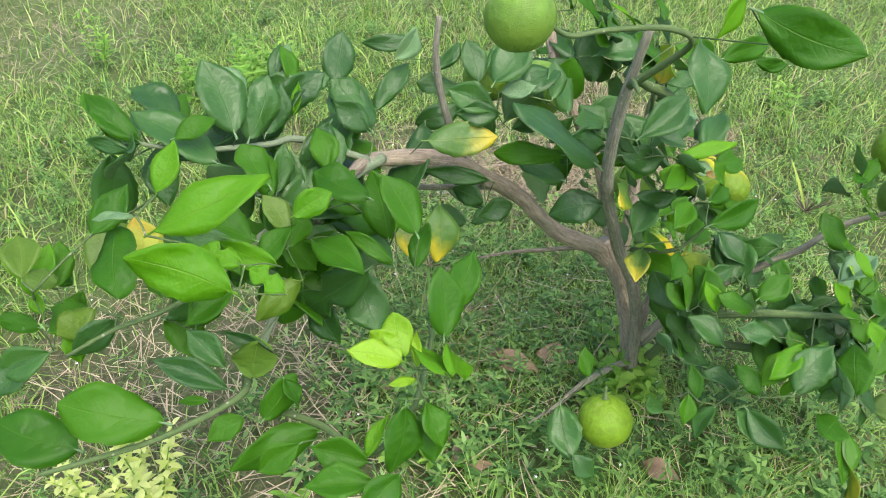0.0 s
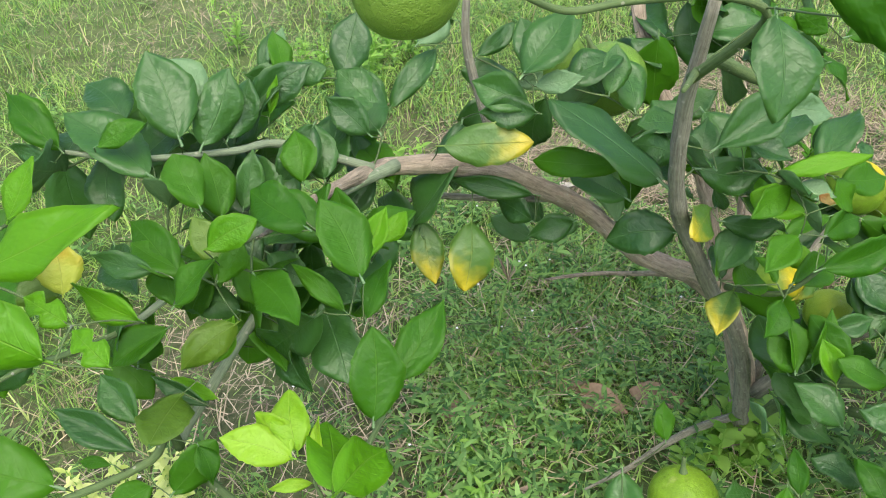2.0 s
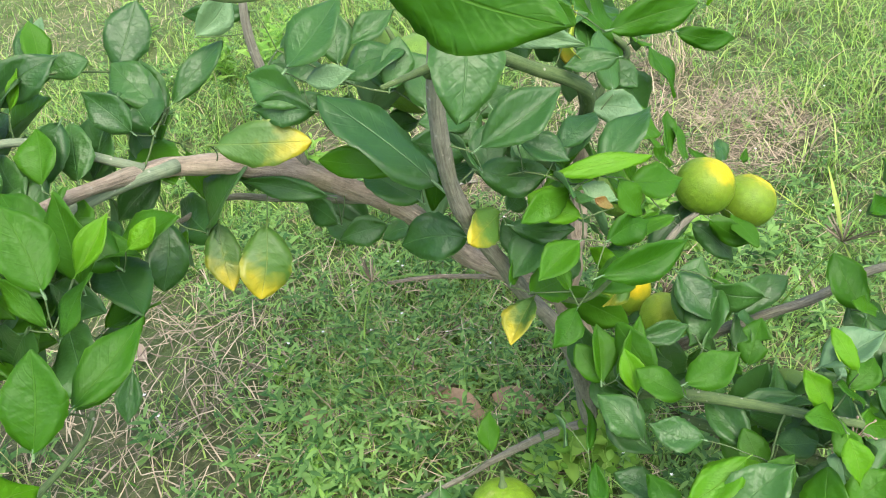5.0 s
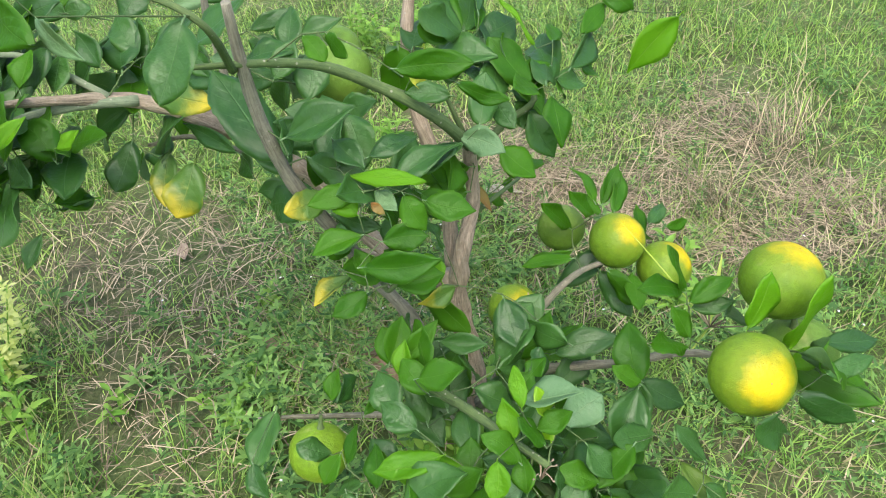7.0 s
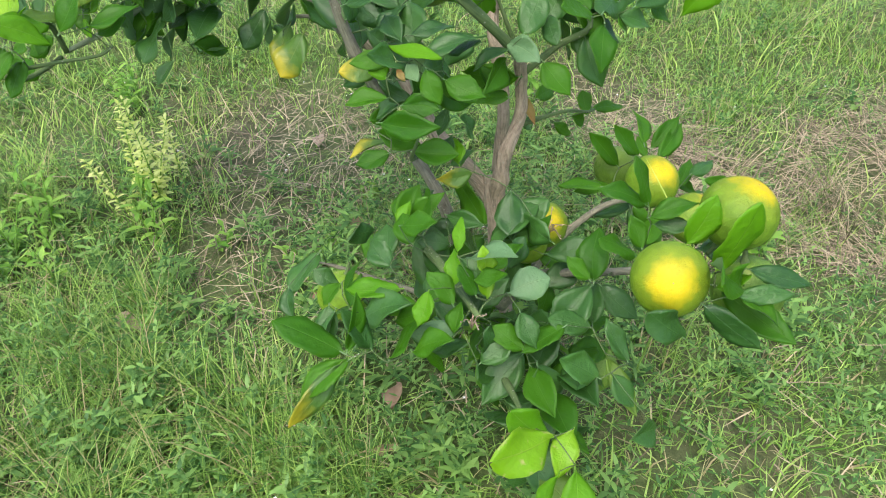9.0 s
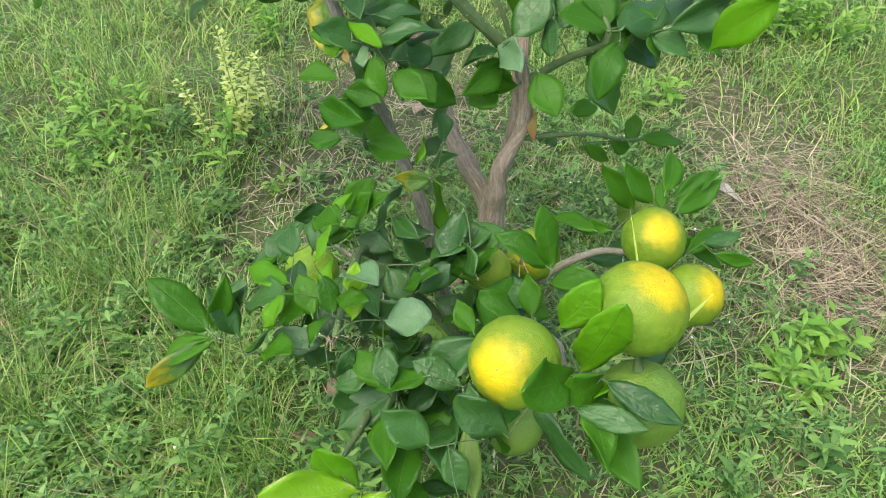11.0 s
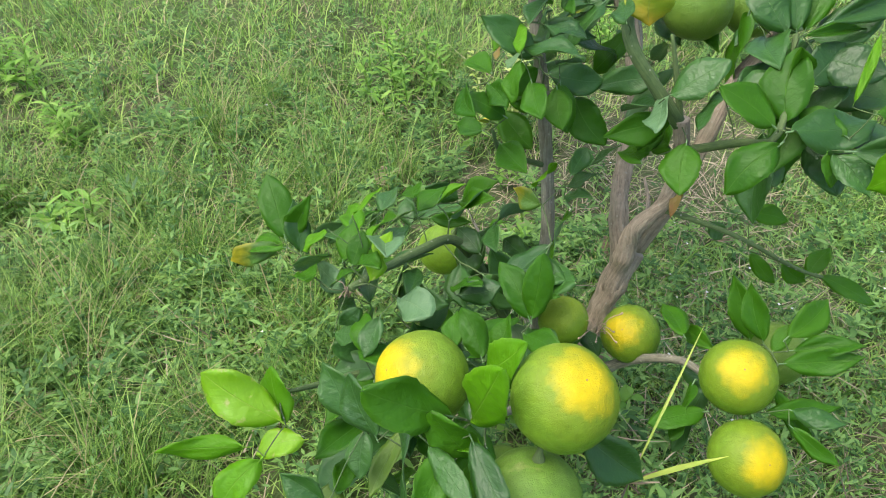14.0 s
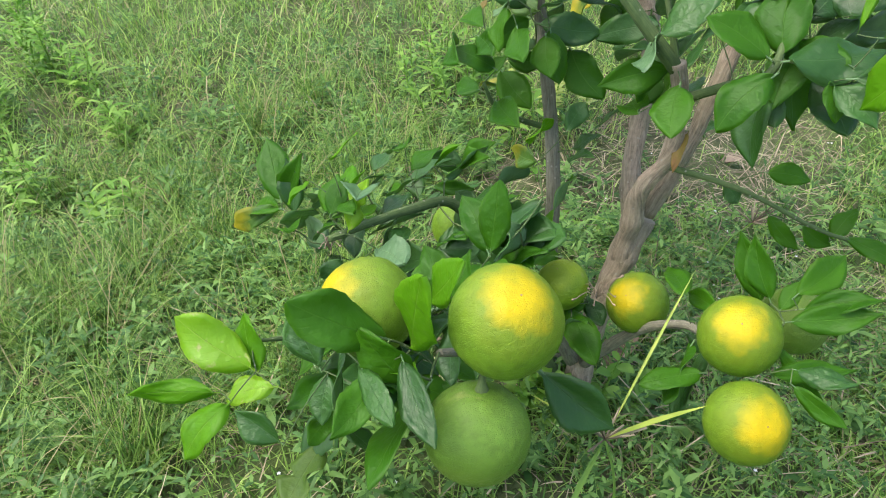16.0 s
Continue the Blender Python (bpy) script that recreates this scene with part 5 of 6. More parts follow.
leaf((0.302, -0.248, 0.414), (0.279, -0.236, 0.478), 0.030, (0.6, 0, 0.8), "spotted", 5)
leaf((0.443, -0.191, 0.372), (0.415, -0.238, 0.411), 0.039, (0.6, -0.1, 0.8), "dark")
leaf((0.444, -0.175, 0.373), (0.479, -0.163, 0.338), 0.029, (0.4, -0.1, 0.9), "dark")
leaf((0.38, -0.144, 0.373), (0.352, -0.193, 0.396), 0.033, (0.6, -0.1, 0.8), "dark")
leaf((0.328, -0.219, 0.403), (0.363, -0.219, 0.366), 0.030, (0.5, -0.2, 0.8), "dark")
leaf((0.437, -0.136, 0.357), (0.395, -0.142, 0.402), 0.026, (0.5, 0.0, 0.9), "dark")
leaf((0.363, -0.124, 0.35), (0.331, -0.092, 0.389), 0.034, (0.2, -0.5, 0.9), "dark")
leaf((0.313, -0.249, 0.386), (0.332, -0.271, 0.362), 0.022, (0.6, 0.3, 0.7), "dark")
leaf((0.128, -0.176, 0.345), (0.108, -0.222, 0.36), 0.030, (0.7, -0.0, 0.7), "dark")
leaf((0.238, -0.167, 0.376), (0.223, -0.119, 0.399), 0.032, (0.9, 0.1, 0.5), "dark")
leaf((0.18, -0.157, 0.365), (0.2, -0.092, 0.353), 0.040, (0.9, -0.2, 0.5), "dark")
leaf((0.186, -0.089, 0.37), (0.164, -0.052, 0.399), 0.030, (0.7, -0.1, 0.7), "dark")
leaf((0.067, -0.281, 0.321), (0.061, -0.216, 0.338), 0.021, (0.6, 0.0, 0.8), "mid")
leaf((0.043, -0.317, 0.268), (0.011, -0.342, 0.298), 0.029, (0.6, 0.2, 0.8), "dark")
leaf((0.022, 0.034, 0.477), (0.056, 0.031, 0.439), 0.014, (0.7, -0.4, 0.6), "rust")
leaf((-0.005, -0.137, 0.54), (0.026, -0.141, 0.505), 0.027, (0.8, -0.2, 0.6), "mid")
leaf((0, -0.127, 0.535), (0.04, -0.068, 0.5), 0.046, (0.8, -0.1, 0.6), "mid")
leaf((-0.007, -0.105, 0.547), (-0.022, -0.031, 0.573), 0.035, (1.0, 0.0, 0.2), "dark")
leaf((-0.037, -0.182, 0.553), (-0.052, -0.242, 0.56), 0.036, (0.9, -0.0, 0.5), "yellow")
leaf((-0.032, -0.175, 0.548), (-0.024, -0.13, 0.545), 0.026, (0.7, -0.0, 0.7), "dark")
leaf((-0.023, -0.218, 0.488), (-0.024, -0.164, 0.496), 0.029, (1.0, 0.0, 0.3), "mid")
leaf((-0.004, -0.218, 0.482), (0.027, -0.158, 0.458), 0.042, (0.6, 0.1, 0.8), "mid")
leaf((0.021, -0.026, 0.484), (-0.018, -0.026, 0.526), 0.033, (0.8, 0.2, 0.6), "mid")
leaf((0.045, 0.092, 0.579), (0.086, 0.12, 0.539), 0.037, (0.7, -0.5, 0.5), "dark")
leaf((0.071, 0.157, 0.591), (0.099, 0.206, 0.568), 0.033, (0.6, -0.3, 0.7), "dark")
leaf((0.088, 0.168, 0.604), (0.076, 0.256, 0.629), 0.044, (0.9, -0.3, 0.3), "dark")
leaf((0.06, 0.17, 0.604), (0.042, 0.115, 0.616), 0.033, (0.5, -0.2, 0.8), "mid")
leaf((0.077, 0.216, 0.592), (0.103, 0.248, 0.569), 0.027, (0.6, -0.2, 0.8), "mid")
leaf((0.21, 0.216, 0.695), (0.16, 0.187, 0.613), 0.046, (0.7, -0.4, 0.6), "young", 4)
leaf((-0.047, 0.122, 0.409), (-0.057, 0.177, 0.41), 0.028, (0.7, -0.2, 0.7), "mid")
leaf((-0.033, 0.082, 0.387), (-0.03, 0.106, 0.366), 0.024, (0.7, -0.2, 0.7), "dark")
leaf((-0.02, 0.139, 0.371), (-0.005, 0.191, 0.34), 0.022, (0.7, -0.2, 0.7), "mid")
leaf((-0.017, 0.179, 0.371), (-0.012, 0.222, 0.356), 0.026, (0.7, -0.2, 0.7), "mid")
leaf((0.118, 0.297, 0.65), (0.084, 0.258, 0.681), 0.035, (0.7, -0.7, 0.2), "mid")
leaf((0.081, 0.284, 0.658), (0.084, 0.211, 0.643), 0.029, (0.7, -0.5, 0.6), "mid")
leaf((0.453, -0.264, 0.333), (0.463, -0.358, 0.379), 0.050, (0.4, 0.4, 0.8), "spotted", 6)
leaf((0.45, -0.266, 0.321), (0.423, -0.302, 0.373), 0.040, (0.7, 0.1, 0.7), "young")
leaf((0.487, -0.284, 0.324), (0.537, -0.371, 0.319), 0.027, (0.5, 0.6, 0.6), "young")
leaf((0.491, -0.266, 0.325), (0.557, -0.295, 0.285), 0.040, (0.3, 0.1, 1.0), "young")
leaf((0.456, -0.236, 0.329), (0.491, -0.286, 0.319), 0.033, (0.2, 0.2, 1.0), "spotted")
leaf((0.479, -0.075, 0.504), (0.519, -0.132, 0.554), 0.042, (0.3, 0.3, 0.9), "mid")
leaf((0.495, -0.134, 0.451), (0.477, -0.175, 0.497), 0.037, (0.8, 0.0, 0.6), "dark")
leaf((0.495, -0.071, 0.493), (0.562, -0.073, 0.48), 0.030, (0.4, 0.1, 0.9), "mid")
leaf((0.49, -0.046, 0.475), (0.503, -0.084, 0.53), 0.036, (0.7, 0.1, 0.7), "mid")
leaf((0.391, 0.014, 0.432), (0.388, 0.088, 0.391), 0.045, (0.7, 0.1, 0.7), "dark")
leaf((0.518, -0.173, 0.351), (0.523, -0.222, 0.374), 0.031, (0.8, 0.3, 0.6), "dark")
leaf((0.235, 0.138, 0.338), (0.273, 0.08, 0.33), 0.030, (0.3, -0.2, 0.9), "mid")
leaf((0.224, 0.188, 0.353), (0.179, 0.268, 0.356), 0.024, (0.4, -0.2, 0.9), "mid")
leaf((0.194, 0.189, 0.371), (0.213, 0.269, 0.301), 0.020, (0.7, -0.2, 0.7), "mid")
leaf((0.078, 0.101, 0.603), (0.082, 0.035, 0.637), 0.043, (0.5, 0.2, 0.9), "mid")
leaf((0.092, 0.11, 0.598), (0.147, 0.072, 0.558), 0.043, (0.7, -0.1, 0.7), "mid")
leaf((0.063, 0.109, 0.598), (0.011, 0.091, 0.668), 0.052, (0.8, -0.3, 0.5), "mid")
leaf((0.084, 0.111, 0.606), (0.029, 0.196, 0.618), 0.050, (0.7, -0.1, 0.7), "dark")
leaf((0.061, 0.103, 0.572), (0.117, 0.109, 0.505), 0.045, (0.7, -0.4, 0.6), "dark")
leaf((0.07, 0.154, 0.595), (0.09, 0.175, 0.561), 0.026, (0.6, 0.3, 0.7), "mid")
leaf((-0.03, 0.084, 0.653), (-0.051, 0.03, 0.71), 0.043, (0.8, 0.2, 0.6), "dark")
leaf((-0.035, 0.093, 0.653), (-0.077, 0.057, 0.723), 0.035, (0.9, -0.0, 0.5), "dark")
leaf((-0.038, 0.099, 0.654), (-0.103, 0.101, 0.725), 0.035, (0.8, -0.3, 0.5), "mid")
leaf((-0.023, 0.113, 0.677), (-0.099, 0.193, 0.715), 0.037, (0.9, 0.1, 0.4), "dark")
leaf((-0.014, 0.094, 0.662), (-0.055, 0.157, 0.672), 0.017, (0.6, -0.2, 0.8), "mid")
leaf((0.053, 0.181, 0.632), (0.02, 0.237, 0.634), 0.029, (0.6, -0.2, 0.8), "mid")
leaf((0.038, 0.163, 0.626), (-0.022, 0.166, 0.693), 0.011, (0.8, -0.1, 0.5), "young")
leaf((0.011, 0.002, 0.542), (0.065, -0.066, 0.522), 0.038, (0.9, 0.4, 0.2), "mid")
leaf((0.044, -0.136, 0.572), (0.073, -0.108, 0.523), 0.036, (0.8, 0.2, 0.6), "mid")
leaf((0.025, -0.17, 0.581), (0.033, -0.247, 0.618), 0.043, (0.6, 0.4, 0.7), "dark")
leaf((0.08, -0.182, 0.526), (0.088, -0.235, 0.548), 0.034, (0.4, 0.4, 0.8), "mid")
leaf((0.029, -0.165, 0.573), (0.07, -0.195, 0.545), 0.034, (0.8, 0.6, 0.3), "mid")
leaf((0.031, -0.159, 0.568), (-0.007, -0.081, 0.564), 0.039, (0.7, 0.2, 0.6), "dark")
leaf((-0.015, -0.189, 0.605), (-0.04, -0.119, 0.592), 0.032, (0.7, 0.2, 0.7), "dark")
leaf((-0.045, -0.229, 0.63), (-0.082, -0.189, 0.648), 0.033, (0.8, 0.4, 0.4), "dark")
leaf((0.064, -0.096, 0.46), (0.033, -0.085, 0.488), 0.025, (0.7, 0.6, 0.4), "dark")
leaf((0.015, -0.06, 0.708), (0.02, -0.056, 0.646), 0.056, (0.9, 0.1, 0.5), "sick_backlit", 10)
leaf((0.033, -0.246, 0.342), (0.049, -0.297, 0.355), 0.032, (0.9, 0.3, 0.4), "dark")
leaf((-0.013, 0.224, 0.374), (-0.002, 0.302, 0.363), 0.024, (0.7, -0.2, 0.7), "mid")
leaf((-0.008, 0.214, 0.365), (-0.043, 0.23, 0.399), 0.026, (0.7, -0.2, 0.7), "mid")
leaf((-0.627, -0.593, 0.482), (-0.718, -0.58, 0.514), 0.056, (0.4, -0.4, 0.8), "mid")
leaf((-0.682, -0.493, 0.61), (-0.712, -0.463, 0.647), 0.029, (0.5, -0.5, 0.7), "young")
leaf((-0.686, -0.496, 0.605), (-0.672, -0.466, 0.643), 0.025, (0.2, -0.6, 0.8), "young")
leaf((-0.671, -0.517, 0.611), (-0.682, -0.496, 0.639), 0.021, (0.5, -0.6, 0.7), "young")
leaf((-0.663, -0.526, 0.599), (-0.673, -0.512, 0.617), 0.014, (0.2, -0.7, 0.7), "young")
leaf((-0.67, -0.481, 0.593), (-0.67, -0.45, 0.632), 0.026, (0.6, -0.5, 0.6), "mid")
leaf((-0.684, -0.505, 0.561), (-0.736, -0.501, 0.567), 0.021, (0.4, -0.5, 0.7), "mid")
leaf((-0.681, -0.508, 0.557), (-0.64, -0.49, 0.58), 0.029, (0.2, -0.4, 0.9), "mid")
leaf((-0.654, -0.501, 0.566), (-0.641, -0.526, 0.533), 0.025, (0.6, -0.4, 0.7), "young")
leaf((-0.682, -0.505, 0.529), (-0.74, -0.522, 0.507), 0.038, (0.5, -0.6, 0.7), "dark")
leaf((-0.702, -0.512, 0.52), (-0.743, -0.536, 0.489), 0.033, (0.3, -0.4, 0.9), "dark")
leaf((-0.612, -0.418, 0.576), (-0.558, -0.437, 0.552), 0.035, (0.5, -0.3, 0.8), "mid")
leaf((0.354, -0.053, 0.503), (0.322, -0.102, 0.539), 0.029, (0.5, 0, 0.9), "mid")
leaf((0.354, -0.053, 0.503), (0.33, -0.06, 0.566), 0.028, (0.6, 0, 0.8), "mid")
leaf((-0.469, -0.502, 0.552), (-0.456, -0.563, 0.575), 0.044, (0.3, -0.5, 0.8), "olive", 9)
# the next olive and yellow colours paint light coming through leaf backs
leaf((-0.587, -0.467, 0.61), (-0.635, -0.461, 0.652), 0.058, (0.4, -0.7, 0.6), "olive", 9)
leaf((-0.576, -0.474, 0.62), (-0.589, -0.447, 0.663), 0.038, (0.5, -0.6, 0.6), "sick_backlit", 0)
leaf((-0.655, -0.544, 0.657), (-0.676, -0.499, 0.675), 0.034, (0.4, -0.6, 0.7), "olive")
leaf((-0.642, -0.552, 0.654), (-0.645, -0.52, 0.658), 0.028, (0.3, -0.6, 0.7), "olive")
leaf((0.056, -0.136, 0.57), (0.093, -0.112, 0.54), 0.036, (0.8, 0, 0.6), "mid")
leaf((-0.041, 0.104, 0.649), (-0.073, 0.172, 0.688), 0.046, (0.7, -0.1, 0.7), "dark", 0)
leaf((-0.026, 0.118, 0.641), (-0.005, 0.186, 0.654), 0.050, (0.6, 0.1, 0.8), "dark", 9)
leaf((0.011, 0.139, 0.566), (0.064, 0.185, 0.54), 0.044, (0.8, -0.1, 0.6), "dark")
leaf((-0.085, 0.136, 0.716), (-0.072, 0.188, 0.688), 0.050, (0.8, 0, 0.6), "dark")
leaf((-0.044, 0.091, 0.658), (-0.063, 0.038, 0.683), 0.044, (0.8, 0, 0.6), "mid")
leaf((-0.097, 0.11, 0.685), (-0.113, 0.126, 0.737), 0.048, (0.8, 0.1, 0.6), "mid")
leaf((0.005, 0.119, 0.62), (-0.034, 0.142, 0.663), 0.044, (0.8, 0.1, 0.6), "dark")
# denser growth inside the crown
sprig([(-0.66, -0.33, 0.68, 0), (-0.56, -0.31, 0.66, 0), (-0.48, -0.23, 0.61, 0), (-0.40, -0.13, 0.56, 0)], 24, 0.098)
sprig([(-0.59, -0.36, 0.60, 0), (-0.50, -0.33, 0.59, 0), (-0.42, -0.28, 0.55, 0)], 14, 0.092, gaps=(11,))
sprig([(-0.47, -0.37, 0.55, 0), (-0.42, -0.35, 0.49, 0), (-0.39, -0.33, 0.45, 0)], 9, 0.098, gaps=(5, 7, 8,))
sprig([(0.07, -0.12, 0.27, 0), (0.17, -0.14, 0.28, 0), (0.26, -0.18, 0.27, 0), (0.34, -0.20, 0.28, 0)], 18, 0.085, gaps=(1, 6,))
sprig([(0.06, -0.03, 0.28, 0), (0.15, -0.05, 0.28, 0), (0.25, -0.08, 0.29, 0)], 11, 0.079, gaps=(0, 3,))
sprig([(0.24, -0.33, 0.34, 0), (0.26, -0.25, 0.32, 0), (0.29, -0.14, 0.31, 0)], 14, 0.085)
sprig([(0.34, -0.23, 0.30, 0), (0.39, -0.17, 0.31, 0), (0.43, -0.10, 0.31, 0)], 9, 0.092, gaps=(5, 6, 7, 8,))
sprig([(-0.45, -0.35, 0.57, 0), (-0.39, -0.28, 0.52, 0), (-0.35, -0.17, 0.51, 0)], 12, 0.092, gaps=(5, 6, 8, 10,))
sprig([(-0.05, -0.28, 0.62, 0), (-0.03, -0.19, 0.57, 0), (0.02, -0.16, 0.49, 0)], 9, 0.079, gaps=(0, 1, 2, 3, 4, 5, 6, 7, 8,))
sprig([(-0.10, 0.03, 0.65, 0), (-0.06, 0.12, 0.59, 0), (-0.12, 0.18, 0.63, 0)], 12, 0.092)
sprig([(-0.05, 0.07, 0.60, 0), (0.02, 0.12, 0.58, 0), (0.07, 0.17, 0.62, 0)], 7, 0.085, gaps=(6,))
sprig([(-0.29, -0.06, 0.59, 0), (-0.19, -0.07, 0.56, 0), (-0.10, -0.09, 0.53, 0)], 9, 0.092)
sprig([(-0.59, -0.49, 0.69, 0), (-0.52, -0.51, 0.67, 0), (-0.46, -0.49, 0.62, 0)], 10, 0.097, "mid", 1.0, ("young",), gaps=(2, 3, 4, 5, 6, 7, 8, 9,))
sprig([(-0.49, -0.39, 0.65, 0), (-0.43, -0.39, 0.60, 0), (-0.41, -0.32, 0.59, 0)], 10, 0.097, "mid", gaps=(1,))
sprig([(-0.67, -0.48, 0.57, 0), (-0.61, -0.50, 0.54, 0), (-0.56, -0.47, 0.54, 0)], 7, 0.085, "mid", 1.0, ("young", "dark"), gaps=(0, 1, 2, 4,))
sprig([(-0.55, -0.39, 0.64, 0), (-0.50, -0.39, 0.57, 0), (-0.46, -0.41, 0.51, 0)], 9, 0.085, "mid", 1.0, ("dark",), gaps=(3, 8,))
sprig([(0.30, -0.192, 0.344, 0), (0.342, -0.178, 0.30, 0), (0.382, -0.188, 0.253, 0)], 12, 0.085)
sprig([(0.33, -0.15, 0.30, 0), (0.375, -0.13, 0.26, 0), (0.40, -0.12, 0.23, 0)], 11, 0.085, gaps=(5, 6, 9,))
sprig([(0.28, -0.24, 0.29, 0), (0.345, -0.225, 0.26, 0), (0.37, -0.20, 0.21, 0)], 11, 0.08, gaps=(0,))

grow()


# ---- fruit ----
def orange(centre, size, peel, blossom=(0, 0, 1), label="", squash=0.96):
    """A fruit with a dimpled blossom end towards blossom and a stalk button opposite."""
    bm = bmesh.new()
    rows, cols = 20, 32
    ringed = []
    r0 = size / 2
    seed = Vector(centre) * 17
    for i in range(rows + 1):
        a = math.pi * i / rows
        line = []
        for k in range(cols):
            b = 2 * math.pi * k / cols
            d = Vector((math.sin(a) * math.cos(b), math.sin(a) * math.sin(b), math.cos(a)))
            r = r0 * (1 + 0.022 * noise.noise(d * 1.4 + seed) + 0.006 * noise.noise(d * 7 + seed))
            r *= 1 - 0.035 * math.exp(-(a / 0.13) ** 2) - 0.05 * math.exp(-((math.pi - a) / 0.2) ** 2)
            line.append(bm.verts.new((d.x * r, d.y * r, d.z * r * squash)))
            if i in (0, rows):
                break
        ringed.append(line)
    for i in range(rows):
        a, b = ringed[i], ringed[i + 1]
        for k in range(cols):
            n = (k + 1) % cols
            if i == 0:
                bm.faces.new((a[0], b[k], b[n]))
            elif i == rows - 1:
                bm.faces.new((a[k], b[0], a[n]))
            else:
                bm.faces.new((a[k], b[k], b[n], a[n]))
    root = tagged(new("orange"), label, "orange", "oranges on the tree")
    turn = Vector(blossom).to_track_quat("Z", "Y").to_matrix().to_4x4()
    root.matrix_local = Matrix.Translation(centre) @ turn
    bmesh.ops.recalc_face_normals(bm, faces=bm.faces)
    part("peel", bm, peel, root)
    bm = bmesh.new()
    tube(bm, [(0, 0, r0 * squash * 0.955, 0.0011), (0, 0, r0 * squash * 0.972, 0.0007)], 8, 1, 0.3)
    part("blossom_scar", bm, SCAR, root, "small brown blossom scar")
    bm = bmesh.new()
    tube(bm, [(0, 0, -r0 * squash * 0.9, 0.006), (0, 0, -r0 * squash * 0.99, 0.005), (0, 0, -r0 * squash - 0.006, 0.003), (0.001, 0.001, -r0 * squash - 0.02, 0.0022)], 8, 3, 0.2)
    part("stalk", bm, TWIG, root, "green stalk with its button")
    return root


ripe, green = "ripening orange, green turning yellow, hanging among leaves", "unripe green orange hanging on a twig"
orange((0.447, -0.117, 0.491), 0.083, PEEL_RIPER, (0.52, -0.60, 0.55), ripe)
orange((0.435, 0.0, 0.522), 0.087, PEEL_TURNING, (0.14, 0.32, 0.93), ripe)
orange((0.198, 0.156, 0.367), 0.083, PEEL_TURNING, (0.5, -0.04, 0.87), ripe)
orange((0.265, 0.188, 0.323), 0.082, PEEL_RIPER, (0.5, 0.42, 0.7), ripe)
orange((0.098, 0.034, 0.270), 0.078, PEEL_TURNING, (0.62, -0.32, 0.71), ripe)
orange((0.149, -0.05, 0.304), 0.064, PEEL_GREEN, (0.2, -0.2, 0.9), "pale green unripe orange beside the trunk")
orange((0.476, 0.0, 0.435), 0.084, PEEL_PALE, (0.3, 0.1, -0.9), "pale green unripe orange below the ripening ones")
orange((0.32, -0.055, 0.185), 0.076, PEEL_PALE, (0.3, -0.3, 0.8), "pale green unripe orange low among the leaves")
orange((0.084, 0.205, 0.311), 0.078, PEEL_PALE, (0.0, 0.2, 0.9), "dark green unripe orange under a tuft of leaves")
orange((-0.022, -0.285, 0.186), 0.085, PEEL_GREEN, (0.1, -0.3, -0.9), green)
orange((-0.155, -0.022, 0.612), 0.088, PEEL_PALE, (0.4, 0.1, -0.8), green)
orange((-0.225, 0.045, 0.60), 0.080, PEEL_PALE, (0.3, 0.3, -0.8), "pale unripe orange behind a darker one")
orange((-0.235, -0.495, 0.895), 0.054, PEEL_PALE, (0.0, -0.3, -0.9), green)


# ---- plants and litter on the ground ----
def blade_leaf(bm, base, way, long, wide, bend=0.5, fold=0.3):
    """A small lance-shaped leaf."""
    way = Vector(way).normalized()
    side = way.cross(Vector((0, 0, 1)))
    side = side.normalized() if side.length > 0.05 else Vector((1, 0, 0))
    rows = []
    here, go = Vector(base), way.copy()
    for k, w in enumerate((0.12, 0.75, 1.0, 0.7, 0.05)):
        over = side.cross(go)
        rows.append([bm.verts.new(here - side * wide * w / 2 + over * fold * wide * w / 2), bm.verts.new(here), bm.verts.new(here + side * wide * w / 2 + over * fold * wide * w / 2)])
        here = here + go * long / 4
        go = (go - Vector((0, 0, bend / 4))).normalized()
    for a, b in zip(rows, rows[1:]):
        bm.faces.new((a[0], a[1], b[1], b[0]))
        bm.faces.new((a[1], a[2], b[2], b[1]))


def weed(x, y, height, stems, leaves, long, wide, material, label, seed, group=""):
    """An upright leafy weed: several stems with leaves all the way up."""
    rnd = random.Random(seed)
    root = tagged(new("weed_plant"), label, "weed", group)
    root.location = (x, y, float(lump(x, y)) - 0.02)
    bl = bmesh.new()
    for _ in range(stems):
        a = rnd.uniform(0, 6.283)
        lean = rnd.uniform(0.05, 0.3) * height
        foot = Vector((rnd.gauss(0, 0.012 * stems ** 0.5), rnd.gauss(0, 0.012 * stems ** 0.5), 0))
        h = height * rnd.uniform(0.65, 1.0)
        top = foot + Vector((math.cos(a) * lean, math.sin(a) * lean, h))
        bs = bmesh.new()
        tube(bs, [(*foot, 0.0018), (*(foot.lerp(top, 0.5) + Vector((0, 0, 0.04 * h))), 0.0014), (*top, 0.0007)], 5, 3, 0.05)
        part("stem", bs, WEED_GREEN, root)
        for k in range(leaves):
            t = 0.12 + 0.88 * (k + rnd.random()) / leaves
            b = 2.4 * k + rnd.uniform(-0.5, 0.5)
            size = long * (1.1 - 0.55 * t) * rnd.uniform(0.7, 1.2)
            blade_leaf(bl, foot.lerp(top, t), (math.cos(b), math.sin(b), rnd.uniform(0.1, 0.9)), size, wide * size / long, rnd.uniform(0.2, 1.0))
    part("foliage", bl, material, root)
    return root


